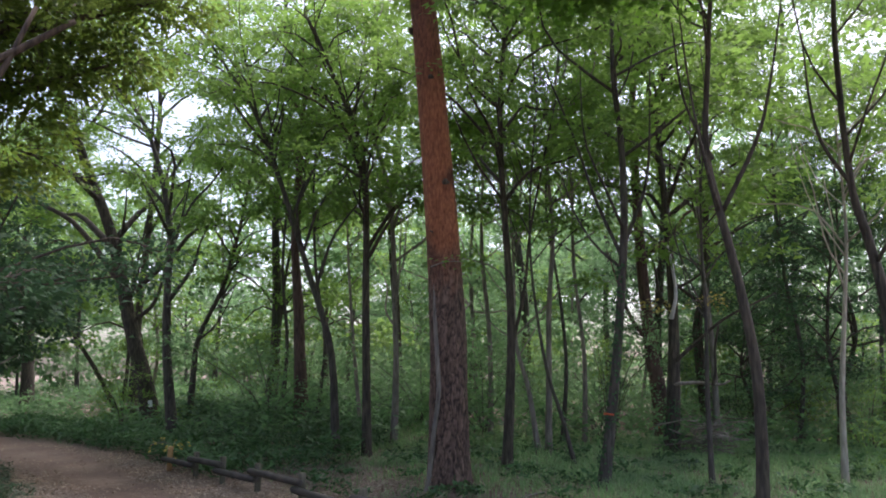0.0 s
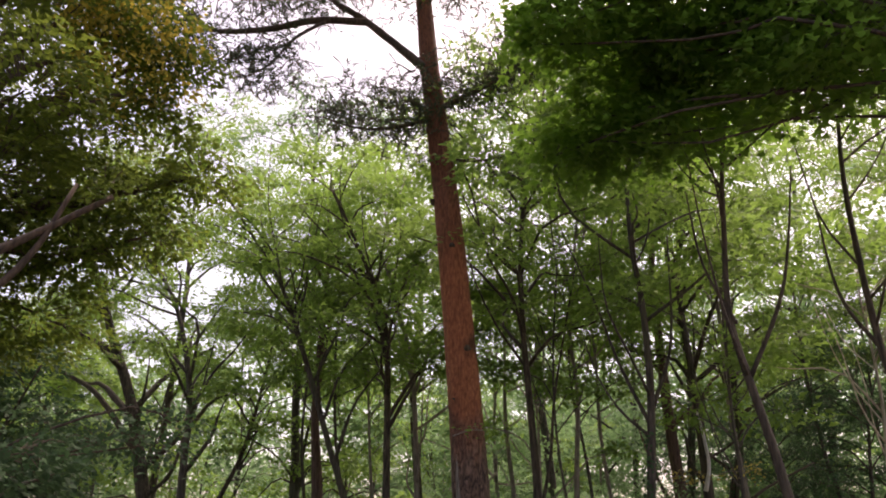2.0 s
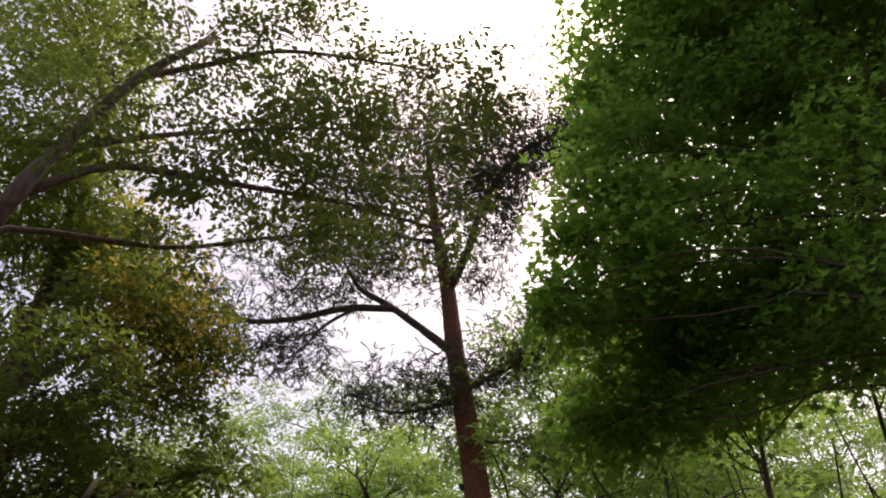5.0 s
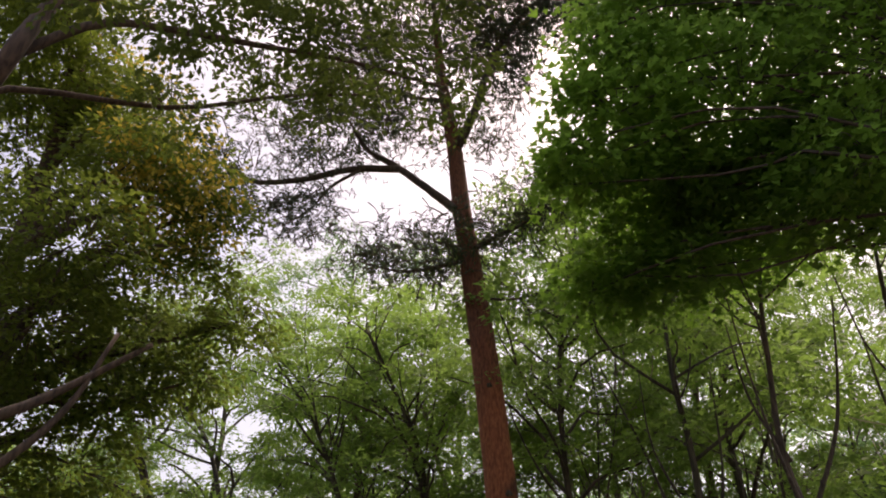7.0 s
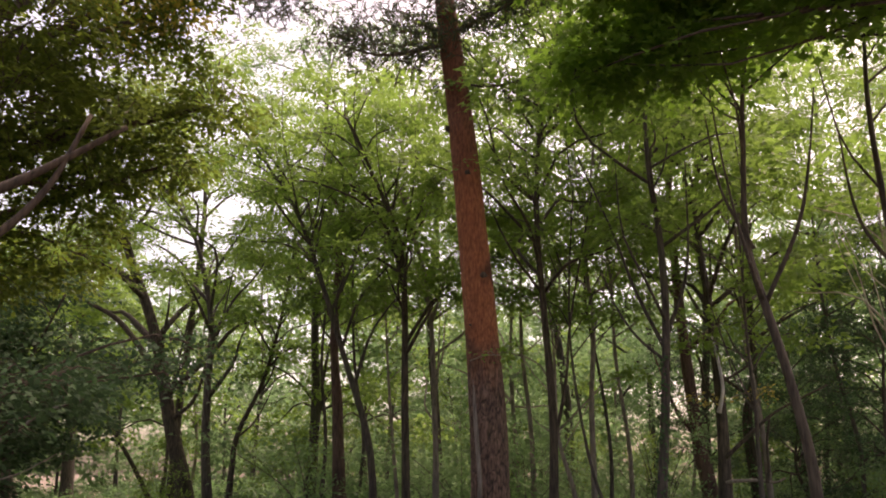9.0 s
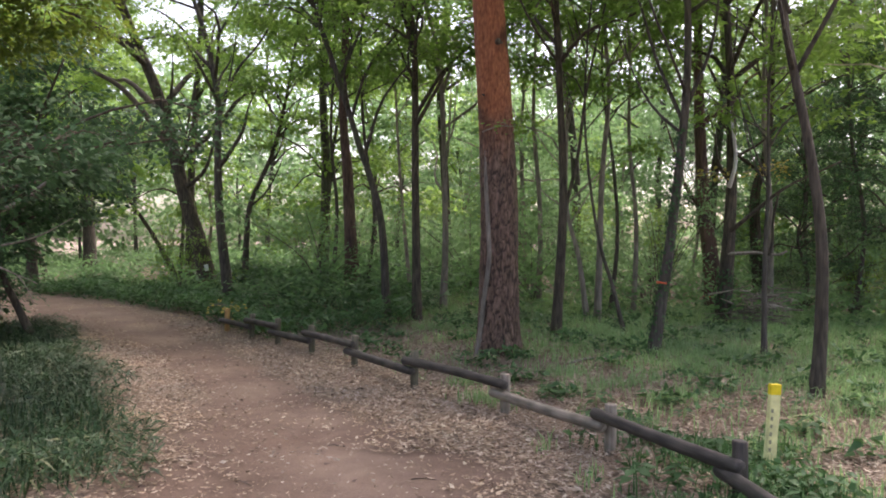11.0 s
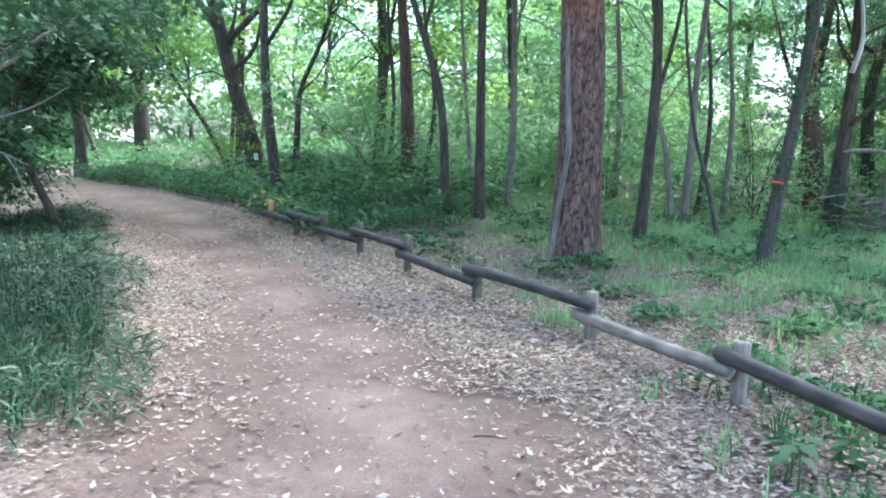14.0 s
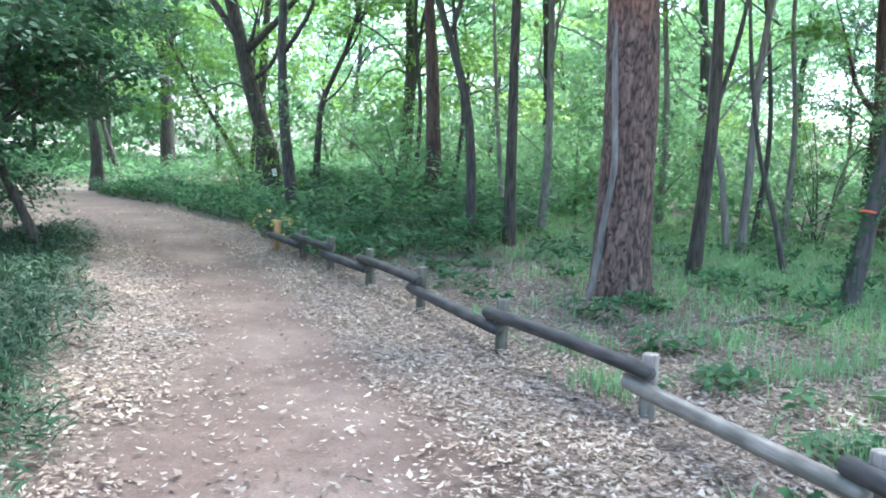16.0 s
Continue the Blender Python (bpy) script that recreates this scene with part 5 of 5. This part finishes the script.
wrap_tape(2.21, 12.39, 1.24, 0.085, tree_with("slim ivy-flecked"))
wrap_tape(4.0, 21.28, 0.5, 0.265, tree_with("old red-brown"))
leaning = tree_with("leaning dark-barked")
tag = part("tag", box_mesh("tag", (0.12, 0.012, 0.2), TAG_WHITE, 0.003), leaning, "small white tag")
tag.location = (0.02, -0.30, 0.75)
tag.rotation_euler = (radians(-8), radians(-10), radians(25))


def leafy_sprig(place, material, label, seed, size=0.09, r=0.35):
    ob = thing("leafy_sprig", place, label, "sprig")
    quads, ends = sprays([(0, 0, 0, r)], 60, size, seed, per_spray=9, squash=0.35, spread=0.22)
    part("leaves", quad_mesh("leaves", quads, material), ob)
    tagged(part("fine_branching", twig_mesh("fine_branching", ends, BARK_PALE, 0.005), ob), kind="stuff")
    part("stem", tube("stem", [(0, 0, 0), (-0.25, 0.1, 0.02), (-0.5, 0.15, -0.05)], 0.007, 0.012, BARK_PALE, 6, 5), ob)


YELLOW = leaf_material("yellowed_sprig_leaves", (0.30, 0.26, 0.06), (0.45, 0.38, 0.12), (0.5, 0.4, 0.1), share=0.4)
leafy_sprig((4.55, 17.2, 3.35), YELLOW, "yellowed sprig on a thin branch", 81)
leafy_sprig((3.55, 17.3, 3.3), YELLOW, "pale dry yellowed sprig beside the stem", 82, r=0.3)
leafy_sprig((0.02, 11.86, 3.55), LEAF_MID, "small green sprig growing from the pine trunk", 83, r=0.22)
leafy_sprig((-6.1, 14.75, 0.5), YELLOW, "yellowing leaves at the fence end post", 84, size=0.07, r=0.25)


# dark bushes at the trail bend
def dark_bush(seed):
    g2 = np.random.default_rng(seed)
    ob = thing("bush", (0, -60, 0), "dark tangled bush at the shaded trail edge", "shrub", "bushes at the trail bend")
    lobes = [(g2.normal(0, 0.5), g2.normal(0, 0.5), g2.uniform(0.3, 1.5), g2.uniform(0.35, 0.6)) for _ in range(8)]
    for i, (x, y, z, q) in enumerate(lobes):
        part("stem", tube("stem", [(g2.normal(0, 0.05), g2.normal(0, 0.05), -0.05), (x * 0.3, y * 0.3, z * 0.5), (x, y, z)], 0.018, 0.005, BARK_GREY, 8, 5, seed=seed + i), ob)
    quads, ends = sprays(lobes, 60, 0.085, seed, per_spray=14, squash=0.7)
    part("leaves", quad_mesh("leaves", quads, LEAF_SHADE), ob)
    tagged(part("fine_branching", twig_mesh("fine_branching", ends, BARK_GREY, 0.005), ob), kind="stuff")
    return ob


scatter([dark_bush(501), dark_bush(502)], [(-10.2, 12.2), (-9.4, 11.2), (-11.6, 13.4), (-10.9, 11.6), (-13.2, 15.6)], g3, (0.85, 1.2))


# ivy on stems, fallen sticks
def ivy(owner, spine, r, count, low, high, seed):
    """Small leaves close to a stem."""
    g2 = np.random.default_rng(seed)
    c = curve_points([(0, 0, 0)] + spine, 200)
    c = c[(c[:, 2] > low) & (c[:, 2] < high)]
    p = c[g2.integers(0, len(c), count)]
    a = g2.uniform(0, 2 * math.pi, count)
    out = np.stack([np.cos(a), np.sin(a), g2.normal(0, 0.3, count)], 1)
    axis = np.stack([-np.sin(a) * 0.6, np.cos(a) * 0.6, g2.normal(-0.4, 0.6, count)], 1)
    size = g2.uniform(0.04, 0.075, count)
    quads = leaf_quads(p + out * (r + g2.uniform(0.0, 0.05, count))[:, None], axis, out, size, size * 0.8)
    part("ivy", quad_mesh("ivy", quads, LEAF_SHADE), owner, "small dark climbing ivy leaves")


ivy(tree_with("slim ivy-flecked"), [(0.15, 0, 1.0), (0.32, -0.01, 2.4), (0.47, -0.02, 4.1)], 0.075, 420, 0.2, 3.4, 61)
ivy(tree_with("dark tree with a long"), [(0.1, 0, 1.5), (0.16, -0.02, 3.2)], 0.16, 380, 0.0, 1.1, 62)
ivy(tree_with("dark straight tree"), [(-0.2, 0.04, 2.9), (0.1, -0.03, 4.5)], 0.15, 420, 0.4, 4.0, 63)


def stick(place, turn, length, r, material, seed, label):
    g2 = np.random.default_rng(seed)
    ob = thing("fallen_stick", (place[0], place[1], float(ground_height(*place)) - 0.03 * (abs(float(trail_distance(*place))) < 1.2)), label, "stick", "fallen sticks")
    ob.rotation_euler = (0, 0, turn)
    part("stem", tube("stem", [(-length / 2, 0, r + 0.004), (-length * 0.1, g2.normal(0, 0.08) * length, r + 0.012), (length * 0.2, g2.normal(0, 0.08) * length, r + 0.01), (length / 2, 0, r + 0.004)], r, r * 0.5, material, 8, 6, seed=seed), ob)
    part("side_twig", tube("side_twig", [(0, 0, r + 0.008), (length * 0.15, length * 0.09, r + 0.02), (length * 0.26, length * 0.2, r + 0.006)], r * 0.5, r * 0.25, material, 6, 5, seed=seed + 1), ob)


for i, (x, y) in enumerate([(-0.2, 4.6), (-0.6, 4.8), (0.5, 5.2), (-1.2, 5.6), (0.9, 6.2), (-0.9, 6.8), (-2.6, 8.2), (1.0, 7.4), (-1.7, 9.2), (-1.4, 4.4), (0.1, 6.0), (1.7, 5.0)]):
    stick((x, y), 1.9 * i, 0.10 + 0.05 * (i % 4), 0.005, BARK_DARK if i % 2 else BARK_LIMB, 300 + i, "short dry twig lying on the dirt trail")
for i, (x, y) in enumerate([(-1.6, 17.2), (1.4, 11.6), (2.7, 10.4), (-3.6, 14.6)]):
    stick((x, y), 0.8 * i, 1.1 + 0.2 * i, 0.02, BARK_PALE, 340 + i, "pale dead branch lying in the grass")
